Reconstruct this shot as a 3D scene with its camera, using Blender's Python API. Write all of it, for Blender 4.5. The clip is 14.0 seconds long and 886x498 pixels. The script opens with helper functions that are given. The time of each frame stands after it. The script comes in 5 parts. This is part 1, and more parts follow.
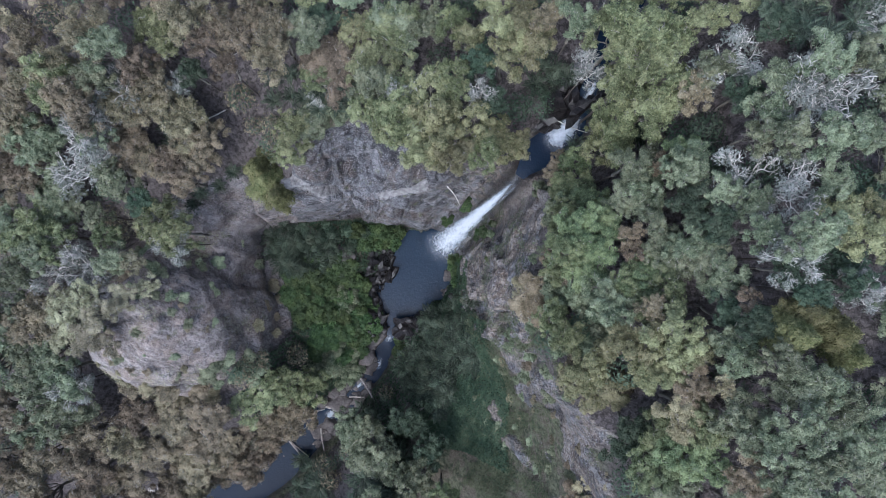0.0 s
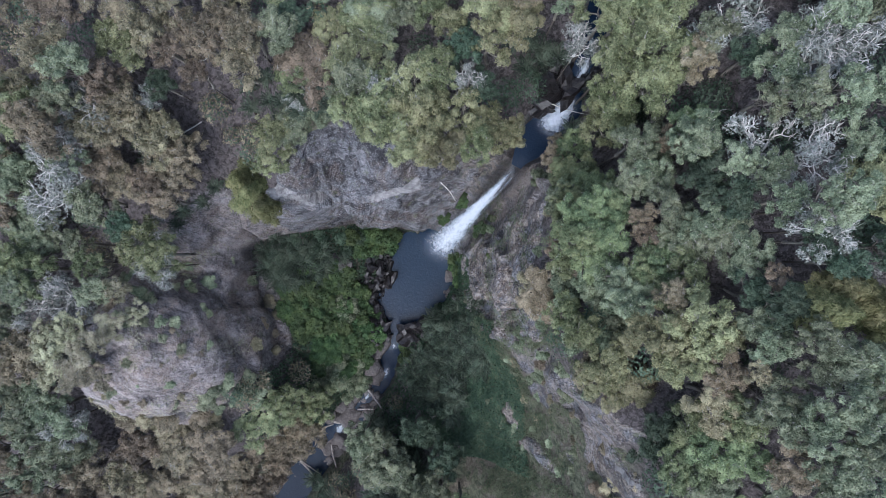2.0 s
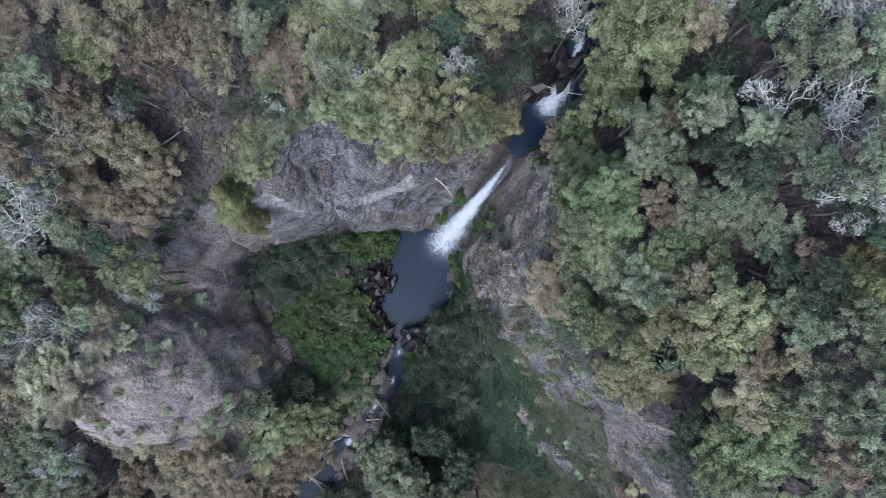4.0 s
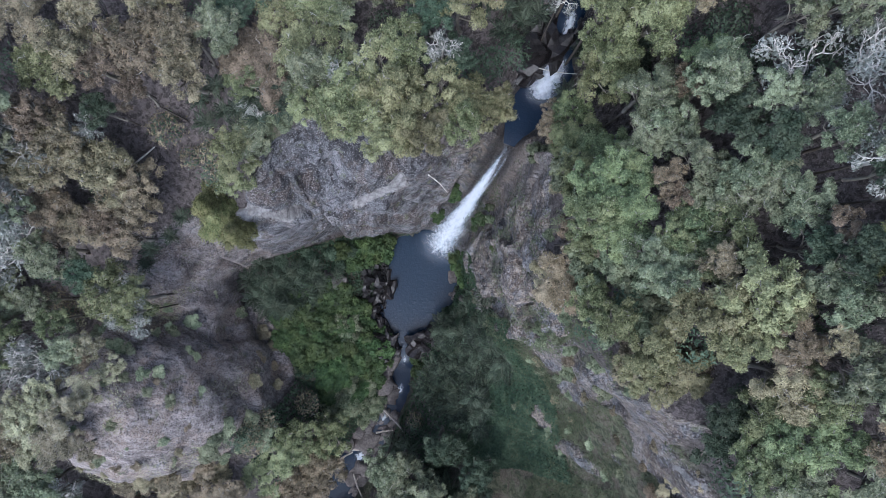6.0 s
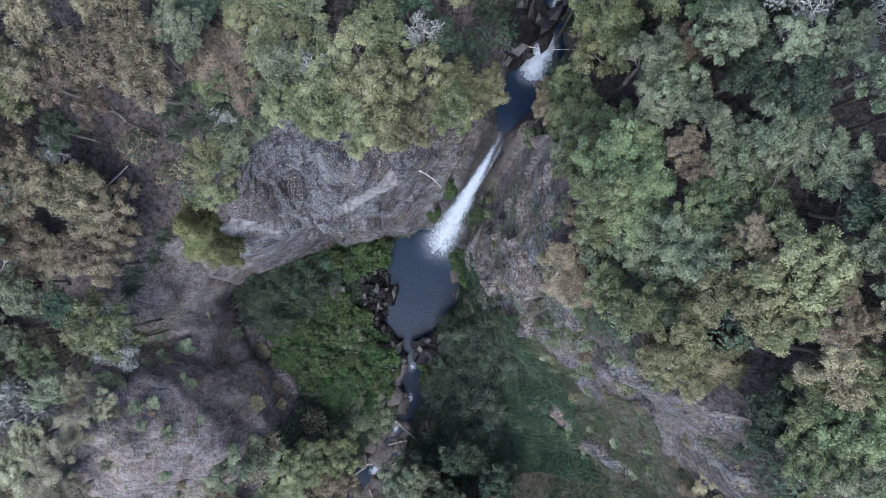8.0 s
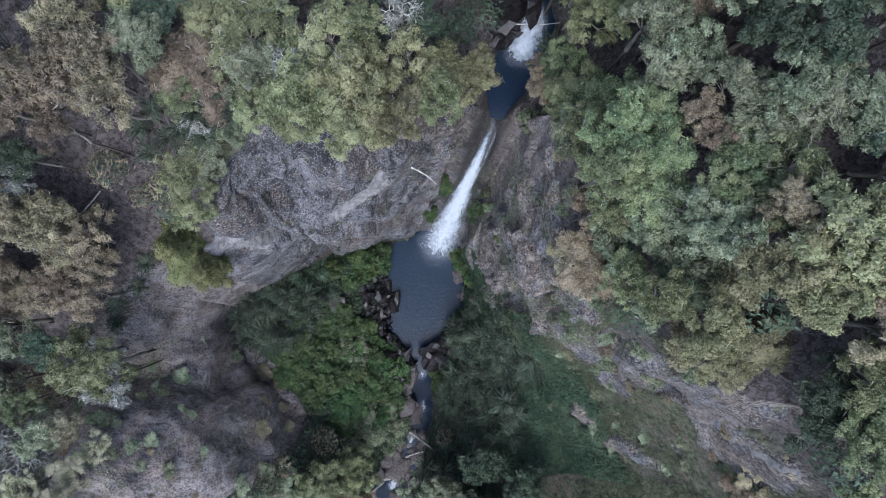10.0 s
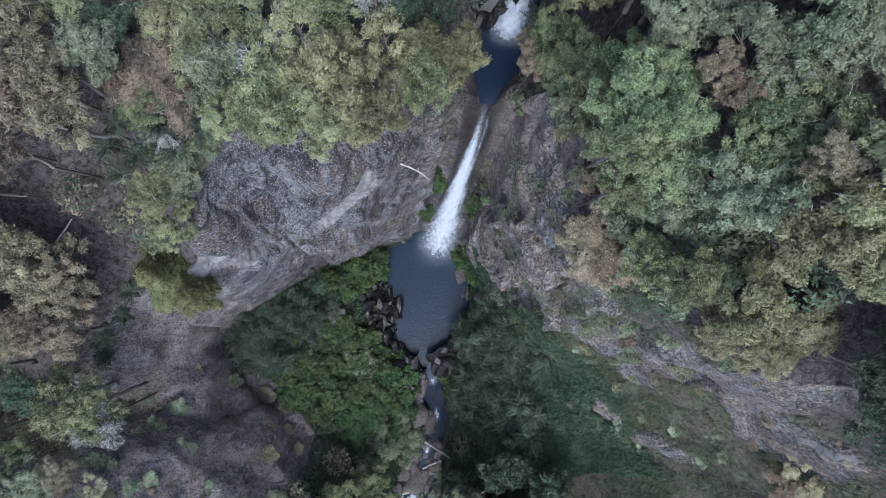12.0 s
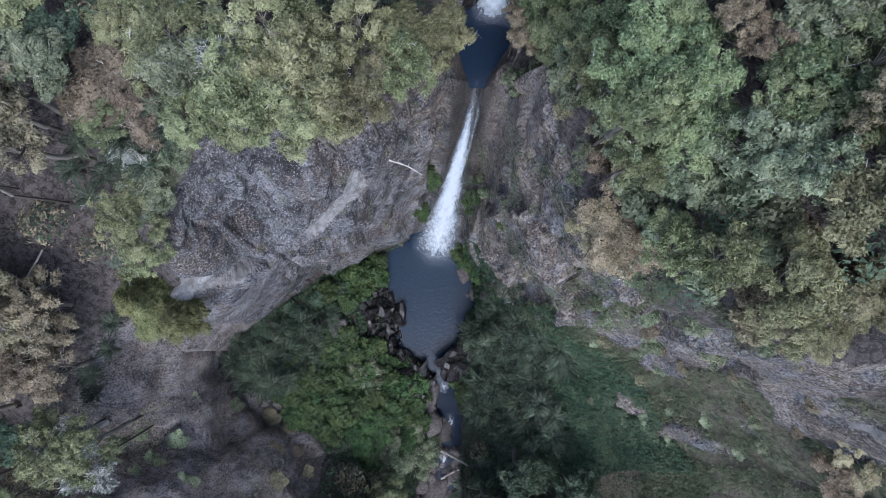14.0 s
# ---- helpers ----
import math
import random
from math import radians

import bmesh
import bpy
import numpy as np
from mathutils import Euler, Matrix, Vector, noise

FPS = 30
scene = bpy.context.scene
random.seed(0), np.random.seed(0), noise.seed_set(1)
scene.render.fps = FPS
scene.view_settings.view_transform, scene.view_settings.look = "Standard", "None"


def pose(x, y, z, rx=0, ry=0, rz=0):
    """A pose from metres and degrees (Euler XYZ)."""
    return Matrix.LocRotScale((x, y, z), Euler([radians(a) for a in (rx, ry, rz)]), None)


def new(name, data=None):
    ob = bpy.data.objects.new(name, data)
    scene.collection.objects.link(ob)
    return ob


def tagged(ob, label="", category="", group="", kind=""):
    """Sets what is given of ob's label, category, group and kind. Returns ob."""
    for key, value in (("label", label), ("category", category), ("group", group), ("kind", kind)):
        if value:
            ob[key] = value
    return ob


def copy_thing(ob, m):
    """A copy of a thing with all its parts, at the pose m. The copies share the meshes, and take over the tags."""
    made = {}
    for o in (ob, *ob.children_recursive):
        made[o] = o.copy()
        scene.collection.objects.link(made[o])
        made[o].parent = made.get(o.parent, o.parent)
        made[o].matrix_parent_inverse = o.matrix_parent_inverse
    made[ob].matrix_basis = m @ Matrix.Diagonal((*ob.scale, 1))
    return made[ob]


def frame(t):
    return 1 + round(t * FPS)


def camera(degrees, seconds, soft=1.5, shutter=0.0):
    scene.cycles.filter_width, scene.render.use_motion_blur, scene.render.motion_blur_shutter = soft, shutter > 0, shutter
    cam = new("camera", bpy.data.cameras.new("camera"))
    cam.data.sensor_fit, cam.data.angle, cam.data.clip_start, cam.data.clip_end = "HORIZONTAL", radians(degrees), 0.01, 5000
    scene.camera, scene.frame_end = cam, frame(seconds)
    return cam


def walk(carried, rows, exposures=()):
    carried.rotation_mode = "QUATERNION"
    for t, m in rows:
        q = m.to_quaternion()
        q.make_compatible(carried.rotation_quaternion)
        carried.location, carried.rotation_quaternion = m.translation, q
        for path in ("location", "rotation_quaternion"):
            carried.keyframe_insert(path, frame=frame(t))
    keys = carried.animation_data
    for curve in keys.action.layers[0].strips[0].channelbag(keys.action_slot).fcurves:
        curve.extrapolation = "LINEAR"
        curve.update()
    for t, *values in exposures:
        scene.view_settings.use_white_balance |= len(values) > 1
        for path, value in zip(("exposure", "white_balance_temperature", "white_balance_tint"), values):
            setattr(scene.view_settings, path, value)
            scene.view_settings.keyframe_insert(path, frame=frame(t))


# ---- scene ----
cam = camera(76.0, 14.0, soft=0.9)
METRES, EYE, TILT, LEAN, TURN = 24.0, 99.0, -90.0, 0.0, 0.0
EXPOSURE, KELVIN = 1.02, 5450.0
ROWS = [
    (0.0, 0.0, 0.0, 0.0, 0.0, 0.0, -0.0),
    (0.5, 0.0008, 0.0374, 0.0, -0.02, 0.01, 1.18),
    (1.0, 0.0019, 0.074, -0.0002, -0.04, 0.01, 2.42),
    (1.5, 0.003, 0.1101, -0.0004, -0.04, -0.0, 3.62),
    (2.0, 0.0036, 0.1445, -0.0009, -0.05, 0.01, 4.68),
    (2.5, 0.0031, 0.1805, -0.002, -0.06, -0.01, 5.69),
    (3.0, 0.0023, 0.215, -0.0027, -0.07, -0.01, 6.68),
    (5.5, 0.0056, 0.3915, -0.007, -0.11, 0.04, 11.87),
    (6.0, 0.0061, 0.427, -0.007, -0.12, 0.05, 13.02),
    (6.5, 0.0063, 0.4622, -0.008, -0.13, 0.05, 14.19),
    (7.0, 0.0077, 0.4984, -0.008, -0.15, 0.05, 15.39),
    (7.5, 0.0074, 0.5346, -0.0099, -0.15, 0.05, 16.59),
    (8.0, 0.008, 0.5713, -0.0106, -0.14, 0.05, 17.82),
    (10.5, 0.0055, 0.7526, -0.0087, -0.17, 0.04, 24.29),
    (11.0, 0.0057, 0.7886, -0.0098, -0.18, 0.04, 25.61),
    (11.5, 0.0051, 0.823, -0.0104, -0.18, 0.03, 26.85),
    (12.0, 0.0052, 0.8583, -0.0103, -0.2, 0.03, 28.03),
    (12.5, 0.0045, 0.8925, -0.0103, -0.2, 0.01, 29.23),
    (13.0, 0.0053, 0.929, -0.0106, -0.2, 0.02, 30.42),
    (13.5, 0.0048, 0.9634, -0.0118, -0.18, 0.02, 31.64),
    (14.0, 0.0055, 0.9995, -0.0121, -0.21, 0.01, 32.87),
]
walk(cam, [(t, pose(0, 0, EYE, TILT, LEAN, TURN) @ pose(METRES * x, METRES * y, METRES * z, 90 + pitch, roll, yaw)) for t, x, y, z, yaw, pitch, roll in ROWS], [(0.0, EXPOSURE, KELVIN, 10.0), (14.0, EXPOSURE, KELVIN, 10.0)])

# ---- world and light: a high overcast sky, soft light from above ----
SUN_UP, SUN_ROUND = 60.0, 206.0
world = bpy.data.worlds.new("overcast_sky")
scene.world = world
world.use_nodes = True
wn, wl = world.node_tree.nodes, world.node_tree.links
sky = wn.new("ShaderNodeTexSky")
sky.sky_type = "NISHITA"
sky.sun_disc = False
sky.sun_elevation, sky.sun_rotation = radians(SUN_UP), radians(SUN_ROUND)
sky.dust_density, sky.ozone_density = 4.0, 1.0
pale = wn.new("ShaderNodeHueSaturation")
pale.inputs["Saturation"].default_value = 0.8
wl.new(sky.outputs["Color"], pale.inputs["Color"])
wl.new(pale.outputs["Color"], wn["Background"].inputs["Color"])
wn["Background"].inputs["Strength"].default_value = 0.15
sun = new("sun", bpy.data.lights.new("sun", "SUN"))
sun.data.energy, sun.data.angle, sun.data.color = 0.75, radians(30), (1.0, 0.97, 0.93)
sun.matrix_world = pose(0, 0, 150, 90 - SUN_UP, 0, 180 - SUN_ROUND)

# ---- materials ----


class Shade:
    """A small builder of node materials."""

    def __init__(self, name):
        self.mat = bpy.data.materials.new(name)
        self.mat.use_nodes = True
        self.tree = self.mat.node_tree
        self.bsdf = self.tree.nodes["Principled BSDF"]

    def node(self, kind, **values):
        n = self.tree.nodes.new(kind)
        for key, value in values.items():
            if key == "mode":
                n.operation = value
            elif key == "blend":
                n.data_type, n.blend_type = "RGBA", value
            elif key == "attr":
                n.attribute_name = value
        return n

    def link(self, a, b):
        self.tree.links.new(a, b)

    def put(self, socket, value):
        if isinstance(value, (int, float)):
            socket.default_value = value
        elif isinstance(value, tuple):
            socket.default_value = (*value, 1.0)
        else:
            self.link(value, socket)

    def coords(self):
        return self.node("ShaderNodeNewGeometry").outputs["Position"]

    def local(self):
        return self.node("ShaderNodeTexCoord").outputs["Object"]

    def noise(self, scale, detail=4.0, rough=0.55, warp=0.0, at=None, stretch=None):
        n = self.node("ShaderNodeTexNoise")
        n.inputs["Scale"].default_value, n.inputs["Detail"].default_value = scale, detail
        n.inputs["Roughness"].default_value, n.inputs["Distortion"].default_value = rough, warp
        at = at or self.coords()
        if stretch:
            m = self.node("ShaderNodeMapping")
            m.inputs["Scale"].default_value = stretch
            self.link(at, m.inputs["Vector"])
            at = m.outputs["Vector"]
        self.link(at, n.inputs["Vector"])
        return n.outputs["Fac"]

    def bent(self, scale, amount):
        """The position, pushed about by noise."""
        n = self.node("ShaderNodeTexNoise")
        n.inputs["Scale"].default_value, n.inputs["Detail"].default_value = scale, 5.0
        at = self.coords()
        self.link(at, n.inputs["Vector"])
        v = self.node("ShaderNodeVectorMath", mode="MULTIPLY_ADD")
        self.link(n.outputs["Color"], v.inputs[0])
        v.inputs[1].default_value = (amount, amount, amount)
        self.link(at, v.inputs[2])
        return v.outputs[0]

    def turned(self, degrees):
        """The position, turned about the upright axis."""
        m = self.node("ShaderNodeMapping")
        m.inputs["Rotation"].default_value = (0, 0, radians(degrees))
        self.link(self.coords(), m.inputs["Vector"])
        return m.outputs["Vector"]

    def cells(self, scale, at, stretch):
        """One tone for each broken plate."""
        m = self.node("ShaderNodeMapping")
        m.inputs["Scale"].default_value = stretch
        self.link(at, m.inputs["Vector"])
        n = self.node("ShaderNodeTexVoronoi")
        n.inputs["Scale"].default_value = scale
        self.link(m.outputs["Vector"], n.inputs["Vector"])
        c = self.node("ShaderNodeSeparateColor")
        self.link(n.outputs["Color"], c.inputs[0])
        return c.outputs[0]

    def cracks(self, scale, at):
        n = self.node("ShaderNodeTexVoronoi")
        n.feature = "DISTANCE_TO_EDGE"
        n.inputs["Scale"].default_value = scale
        self.link(at, n.inputs["Vector"])
        return n.outputs["Distance"]

    def step(self, value, low, high):
        n = self.node("ShaderNodeMapRange")
        n.interpolation_type = "SMOOTHSTEP"
        n.inputs["From Min"].default_value, n.inputs["From Max"].default_value = low, high
        self.put(n.inputs["Value"], value)
        return n.outputs["Result"]

    def math(self, op, a, b):
        n = self.node("ShaderNodeMath", mode=op)
        self.put(n.inputs[0], a), self.put(n.inputs[1], b)
        return n.outputs[0]

    def mix(self, f, a, b, blend="MIX"):
        n = self.node("ShaderNodeMix", blend=blend)
        self.put(n.inputs[0], f), self.put(n.inputs[6], a), self.put(n.inputs[7], b)
        return n.outputs[2]

    def attr(self, name):
        return self.node("ShaderNodeAttribute", attr=name).outputs["Fac"]

    def bump(self, height, strength, distance):
        n = self.node("ShaderNodeBump")
        n.inputs["Strength"].default_value, n.inputs["Distance"].default_value = strength, distance
        self.link(height, n.inputs["Height"])
        self.link(n.outputs["Normal"], self.bsdf.inputs["Normal"])

    def done(self, colour, rough=0.8, metal=0.0, spec=0.3):
        self.put(self.bsdf.inputs["Base Color"], colour)
        self.put(self.bsdf.inputs["Roughness"], rough)
        self.bsdf.inputs["Metallic"].default_value = metal
        self.bsdf.inputs["Specular IOR Level"].default_value = spec
        return self.mat


def leaf_material(name, dark, mid, light, rough=0.6):
    s = Shade(name)
    island = s.node("ShaderNodeNewGeometry").outputs["Random Per Island"]
    own = s.node("ShaderNodeObjectInfo").outputs["Random"]
    c = s.mix(s.step(island, 0.0, 0.75), dark, mid)
    c = s.mix(s.step(s.noise(0.55, 2.0), 0.42, 0.7), c, light)
    c = s.mix(s.math("MULTIPLY", s.step(island, 0.8, 1.0), 0.6), c, light)
    # Noise painted in the leaf colour: dark flecks stand for shaded gaps between leaflets.
    gap_noise = s.noise(9.0, 3.0, 0.7)
    c = s.mix(s.math("MULTIPLY", s.step(gap_noise, 0.5, 0.38), 0.6), c, dark)
    c = s.mix(s.math("MULTIPLY", s.step(gap_noise, 0.52, 0.66), 0.55), c, light)
    tint = s.node("ShaderNodeHueSaturation")
    s.link(c, tint.inputs["Color"])
    s.link(s.math("ADD", s.math("MULTIPLY", own, 0.05), 0.475), tint.inputs["Hue"])
    s.link(s.math("ADD", s.math("MULTIPLY", own, 0.45), 0.78), tint.inputs["Value"])
    s.done(tint.outputs["Color"], rough, 0.0, 0.25)
    glow = s.node("ShaderNodeBsdfTranslucent")
    s.link(tint.outputs["Color"], glow.inputs["Color"])
    both = s.node("ShaderNodeMixShader")
    both.inputs[0].default_value = 0.25
    s.link(s.bsdf.outputs[0], both.inputs[1]), s.link(glow.outputs[0], both.inputs[2])
    s.link(both.outputs[0], s.tree.nodes["Material Output"].inputs["Surface"])
    return s.mat


LEAF = {
    "brown_grey": leaf_material("brown_grey_leaves", (0.081, 0.071, 0.046), (0.178, 0.153, 0.101), (0.333, 0.283, 0.188)),
    "olive": leaf_material("olive_leaves", (0.061, 0.073, 0.035), (0.152, 0.170, 0.082), (0.325, 0.343, 0.184)),
    "yellow_olive": leaf_material("yellow_olive_leaves", (0.097, 0.101, 0.052), (0.196, 0.198, 0.102), (0.348, 0.339, 0.188)),
    "grey_green": leaf_material("grey_green_leaves", (0.073, 0.089, 0.053), (0.158, 0.183, 0.112), (0.307, 0.336, 0.214)),
    "green": leaf_material("green_leaves", (0.059, 0.077, 0.039), (0.133, 0.162, 0.081), (0.273, 0.305, 0.155)),
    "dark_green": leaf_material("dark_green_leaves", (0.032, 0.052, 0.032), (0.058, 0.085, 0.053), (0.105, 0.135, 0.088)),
    "tan": leaf_material("tan_leaves", (0.122, 0.102, 0.065), (0.260, 0.218, 0.139), (0.441, 0.377, 0.255)),
    "dead_white": leaf_material("lichen_leaves", (0.1, 0.11, 0.09), (0.19, 0.2, 0.17), (0.36, 0.37, 0.34)),
    "straw": leaf_material("straw_leaves", (0.108, 0.104, 0.063), (0.245, 0.233, 0.144), (0.441, 0.418, 0.278)),
    "cypress": leaf_material("cypress_leaves", (0.075, 0.085, 0.035), (0.145, 0.15, 0.06), (0.26, 0.255, 0.12)),
    "shrub": leaf_material("shrub_leaves", (0.03, 0.052, 0.021), (0.05, 0.08, 0.03), (0.094, 0.134, 0.049)),
    "fern": leaf_material("fern_fronds", (0.022, 0.032, 0.022), (0.05, 0.066, 0.045), (0.11, 0.135, 0.092)),
    "cover": leaf_material("ground_cover_leaves", (0.022, 0.042, 0.025), (0.04, 0.07, 0.038), (0.075, 0.11, 0.062)),
    "grass": leaf_material("grass_blades", (0.042, 0.058, 0.03), (0.08, 0.096, 0.052), (0.15, 0.158, 0.095)),
}


def bark_material(name, a, b):
    s = Shade(name)
    n = s.noise(3.0, 5.0, 0.65, 0.4, s.local(), (1, 1, 0.25))
    s.bump(n, 0.5, 0.05)
    return s.done(s.mix(s.step(n, 0.35, 0.65), a, b), 0.85)


BARK = bark_material("grey_bark", (0.1, 0.088, 0.075), (0.26, 0.24, 0.2))
DARK_BARK = bark_material("dark_bark", (0.04, 0.035, 0.03), (0.11, 0.095, 0.08))
PALE_BARK = bark_material("bleached_bark", (0.36, 0.34, 0.3), (0.62, 0.6, 0.56))
TWIG = bark_material("pale_twigs", (0.24, 0.23, 0.2), (0.46, 0.44, 0.4))
FERN_TRUNK = bark_material("fern_trunk_fibre", (0.035, 0.025, 0.018), (0.09, 0.065, 0.045))
DRIFT = bark_material("driftwood", (0.22, 0.19, 0.17), (0.45, 0.41, 0.38))


def ground_material():
    s = Shade("gorge_ground")
    speck, fine, mid = s.noise(6.5, 8.0, 0.75), s.noise(2.0, 8.0, 0.7, 0.5), s.noise(0.45, 6.0, 0.62, 0.6)
    bent = s.bent(1.3, 0.5)
    plates, chips = s.cells(0.34, bent, (0.8, 1.0, 1.3)), s.cells(1.25, bent, (0.8, 1.0, 1.5))
    tone = s.math("ADD", s.math("MULTIPLY", plates, 0.42), s.math("ADD", s.math("MULTIPLY", chips, 0.26), s.math("MULTIPLY", fine, 0.6)))
    rock = s.mix(s.step(tone, 0.42, 0.66), (0.043, 0.042, 0.046), (0.14, 0.141, 0.15))
    rock = s.mix(s.step(tone, 0.68, 0.98), rock, (0.265, 0.258, 0.268))
    brown = s.mix(s.step(speck, 0.4, 0.62), (0.062, 0.046, 0.04), (0.19, 0.15, 0.125))
    rock = s.mix(s.math("MULTIPLY", s.step(s.noise(0.3, 6.0, 0.7, 0.8), 0.47, 0.6), 0.7), rock, brown)
    rust = s.mix(s.step(fine, 0.42, 0.6), (0.15, 0.11, 0.08), (0.4, 0.34, 0.275))
    rock = s.mix(s.math("MULTIPLY", s.math("MULTIPLY", s.step(s.noise(0.55, 6.0, 0.7, 0.6), 0.42, 0.58), 0.85), s.attr("ochre")), rock, rust)
    broken = s.step(s.noise(0.5, 5.0, 0.65), 0.46, 0.58)
    rock = s.mix(s.math("MULTIPLY", s.math("MULTIPLY", s.step(s.cracks(0.42, bent), 0.04, 0.006), broken), 0.6), rock, (0.024, 0.022, 0.024))
    vein = s.noise(1.1, 9.0, 0.72, 1.5, s.coords(), (0.55, 0.8, 1.4))
    rock = s.mix(s.math("MULTIPLY", s.step(vein, 0.47, 0.4), 0.55), rock, (0.035, 0.031, 0.033))
    rock = s.mix(s.math("MULTIPLY", s.step(vein, 0.54, 0.62), 0.35), rock, (0.25, 0.243, 0.25))
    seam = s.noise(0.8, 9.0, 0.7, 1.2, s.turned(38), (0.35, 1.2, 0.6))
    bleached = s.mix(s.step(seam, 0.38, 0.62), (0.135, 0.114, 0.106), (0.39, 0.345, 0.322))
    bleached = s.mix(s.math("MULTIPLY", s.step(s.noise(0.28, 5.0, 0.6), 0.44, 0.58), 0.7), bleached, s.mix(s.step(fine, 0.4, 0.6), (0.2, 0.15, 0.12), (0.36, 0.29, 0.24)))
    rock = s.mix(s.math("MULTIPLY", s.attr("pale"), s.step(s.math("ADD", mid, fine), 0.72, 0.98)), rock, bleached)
    rock = s.mix(s.math("MULTIPLY", s.step(speck, 0.55, 0.6), 0.75), rock, (0.37, 0.365, 0.37))
    rock = s.mix(s.math("MULTIPLY", s.step(speck, 0.47, 0.42), 0.85), rock, (0.026, 0.023, 0.025))
    rock = s.mix(s.math("MULTIPLY", s.step(s.noise(0.7, 6.0, 0.72), 0.57, 0.66), 0.65), rock, s.mix(s.step(speck, 0.4, 0.6), (0.06, 0.07, 0.035), (0.15, 0.16, 0.085)))
    dust = s.mix(s.step(fine, 0.35, 0.65), (0.17, 0.163, 0.16), (0.31, 0.298, 0.29))
    rock = s.mix(s.step(s.math("ADD", s.attr("ledge"), s.math("MULTIPLY", s.math("SUBTRACT", fine, 0.5), 1.6)), 0.4, 0.75), rock, dust)
    soil = s.mix(s.step(fine, 0.4, 0.6), (0.045, 0.038, 0.036), (0.13, 0.112, 0.108))
    soil = s.mix(s.math("MULTIPLY", s.step(speck, 0.53, 0.62), 0.5), soil, (0.27, 0.24, 0.23))
    turf = s.mix(s.step(fine, 0.4, 0.6), (0.045, 0.052, 0.032), (0.135, 0.138, 0.088))
    turf = s.mix(s.math("MULTIPLY", s.step(mid, 0.48, 0.58), 0.7), turf, s.mix(s.step(speck, 0.4, 0.6), (0.06, 0.046, 0.036), (0.2, 0.165, 0.135)))
    low = s.mix(s.attr("turf"), soil, turf)
    col = s.mix(s.step(s.math("ADD", s.attr("rock"), s.math("MULTIPLY", s.math("SUBTRACT", fine, 0.5), 0.9)), 0.3, 0.6), low, rock)
    wet = s.attr("wet")
    col = s.mix(s.math("MULTIPLY", wet, 0.75), col, (0.018, 0.018, 0.02))
    h = s.math("ADD", s.math("MULTIPLY", speck, 0.35), s.math("ADD", s.math("MULTIPLY", fine, 0.6), s.math("ADD", mid, s.math("MULTIPLY", chips, 0.35))))
    s.bump(h, 0.95, 0.45)
    return s.done(col, s.math("SUBTRACT", 0.88, s.math("MULTIPLY", wet, 0.5)))


GROUND = ground_material()


def stone_material(name, a, b, shine=0.75):
    s = Shade(name)
    own = s.node("ShaderNodeObjectInfo").outputs["Random"]
    n = s.noise(4.0, 7.0, 0.65)
    c = s.mix(s.step(n, 0.35, 0.68), a, b)
    c = s.mix(s.math("MULTIPLY", own, 0.5), c, tuple(0.7 * v for v in a))
    s.bump(n, 0.6, 0.08)
    return s.done(c, shine)


STONE = stone_material("river_stone", (0.07, 0.061, 0.058), (0.19, 0.168, 0.16))
WET_STONE = stone_material("wet_dark_stone", (0.006, 0.0055, 0.006), (0.042, 0.037, 0.037), 0.32)
PALE_STONE = stone_material("pale_stone", (0.2, 0.195, 0.195), (0.38, 0.37, 0.365))


def water_material(name, colour, ripple, strength, spec=0.3):
    s = Shade(name)
    n = s.noise(ripple, 3.0, 0.5, 0.6)
    m = s.noise(ripple * 3.1, 2.0, 0.5, 0.3)
    s.bump(s.math("ADD", n, s.math("MULTIPLY", m, 0.35)), strength, 0.2)
    s.done(colour, 0.05, 0.0, spec)
    return s.mat


POOL = water_material("dark_pool_water", (0.012, 0.024, 0.043), 2.6, 0.2, 0.2)
RAPID = water_material("quick_water", (0.01, 0.018, 0.034), 2.6, 0.2, 0.03)


def foam_material(name):
    """White water: opaque where it is thick, breaking into streaks and clear water at its edges."""
    s = Shade(name)
    n = s.noise(3.6, 5.0, 0.62, 0.3, s.coords(), (1.0, 1.0, 0.07))
    k = s.noise(2.2, 6.0, 0.65, 0.3, s.coords(), (1.0, 1.0, 0.08))
    thick = s.attr("thick")
    a = s.step(s.math("ADD", s.math("MULTIPLY", s.math("SUBTRACT", n, 0.5), 0.75), thick), 0.1, 0.95)
    s.put(s.bsdf.inputs["Alpha"], a)
    s.done(s.mix(s.step(s.math("ADD", k, s.math("MULTIPLY", thick, 0.25)), 0.4, 0.8), (0.3, 0.35, 0.42), (0.58, 0.62, 0.67)), 0.7)
    return s.mat


FOAM = foam_material("white_water")

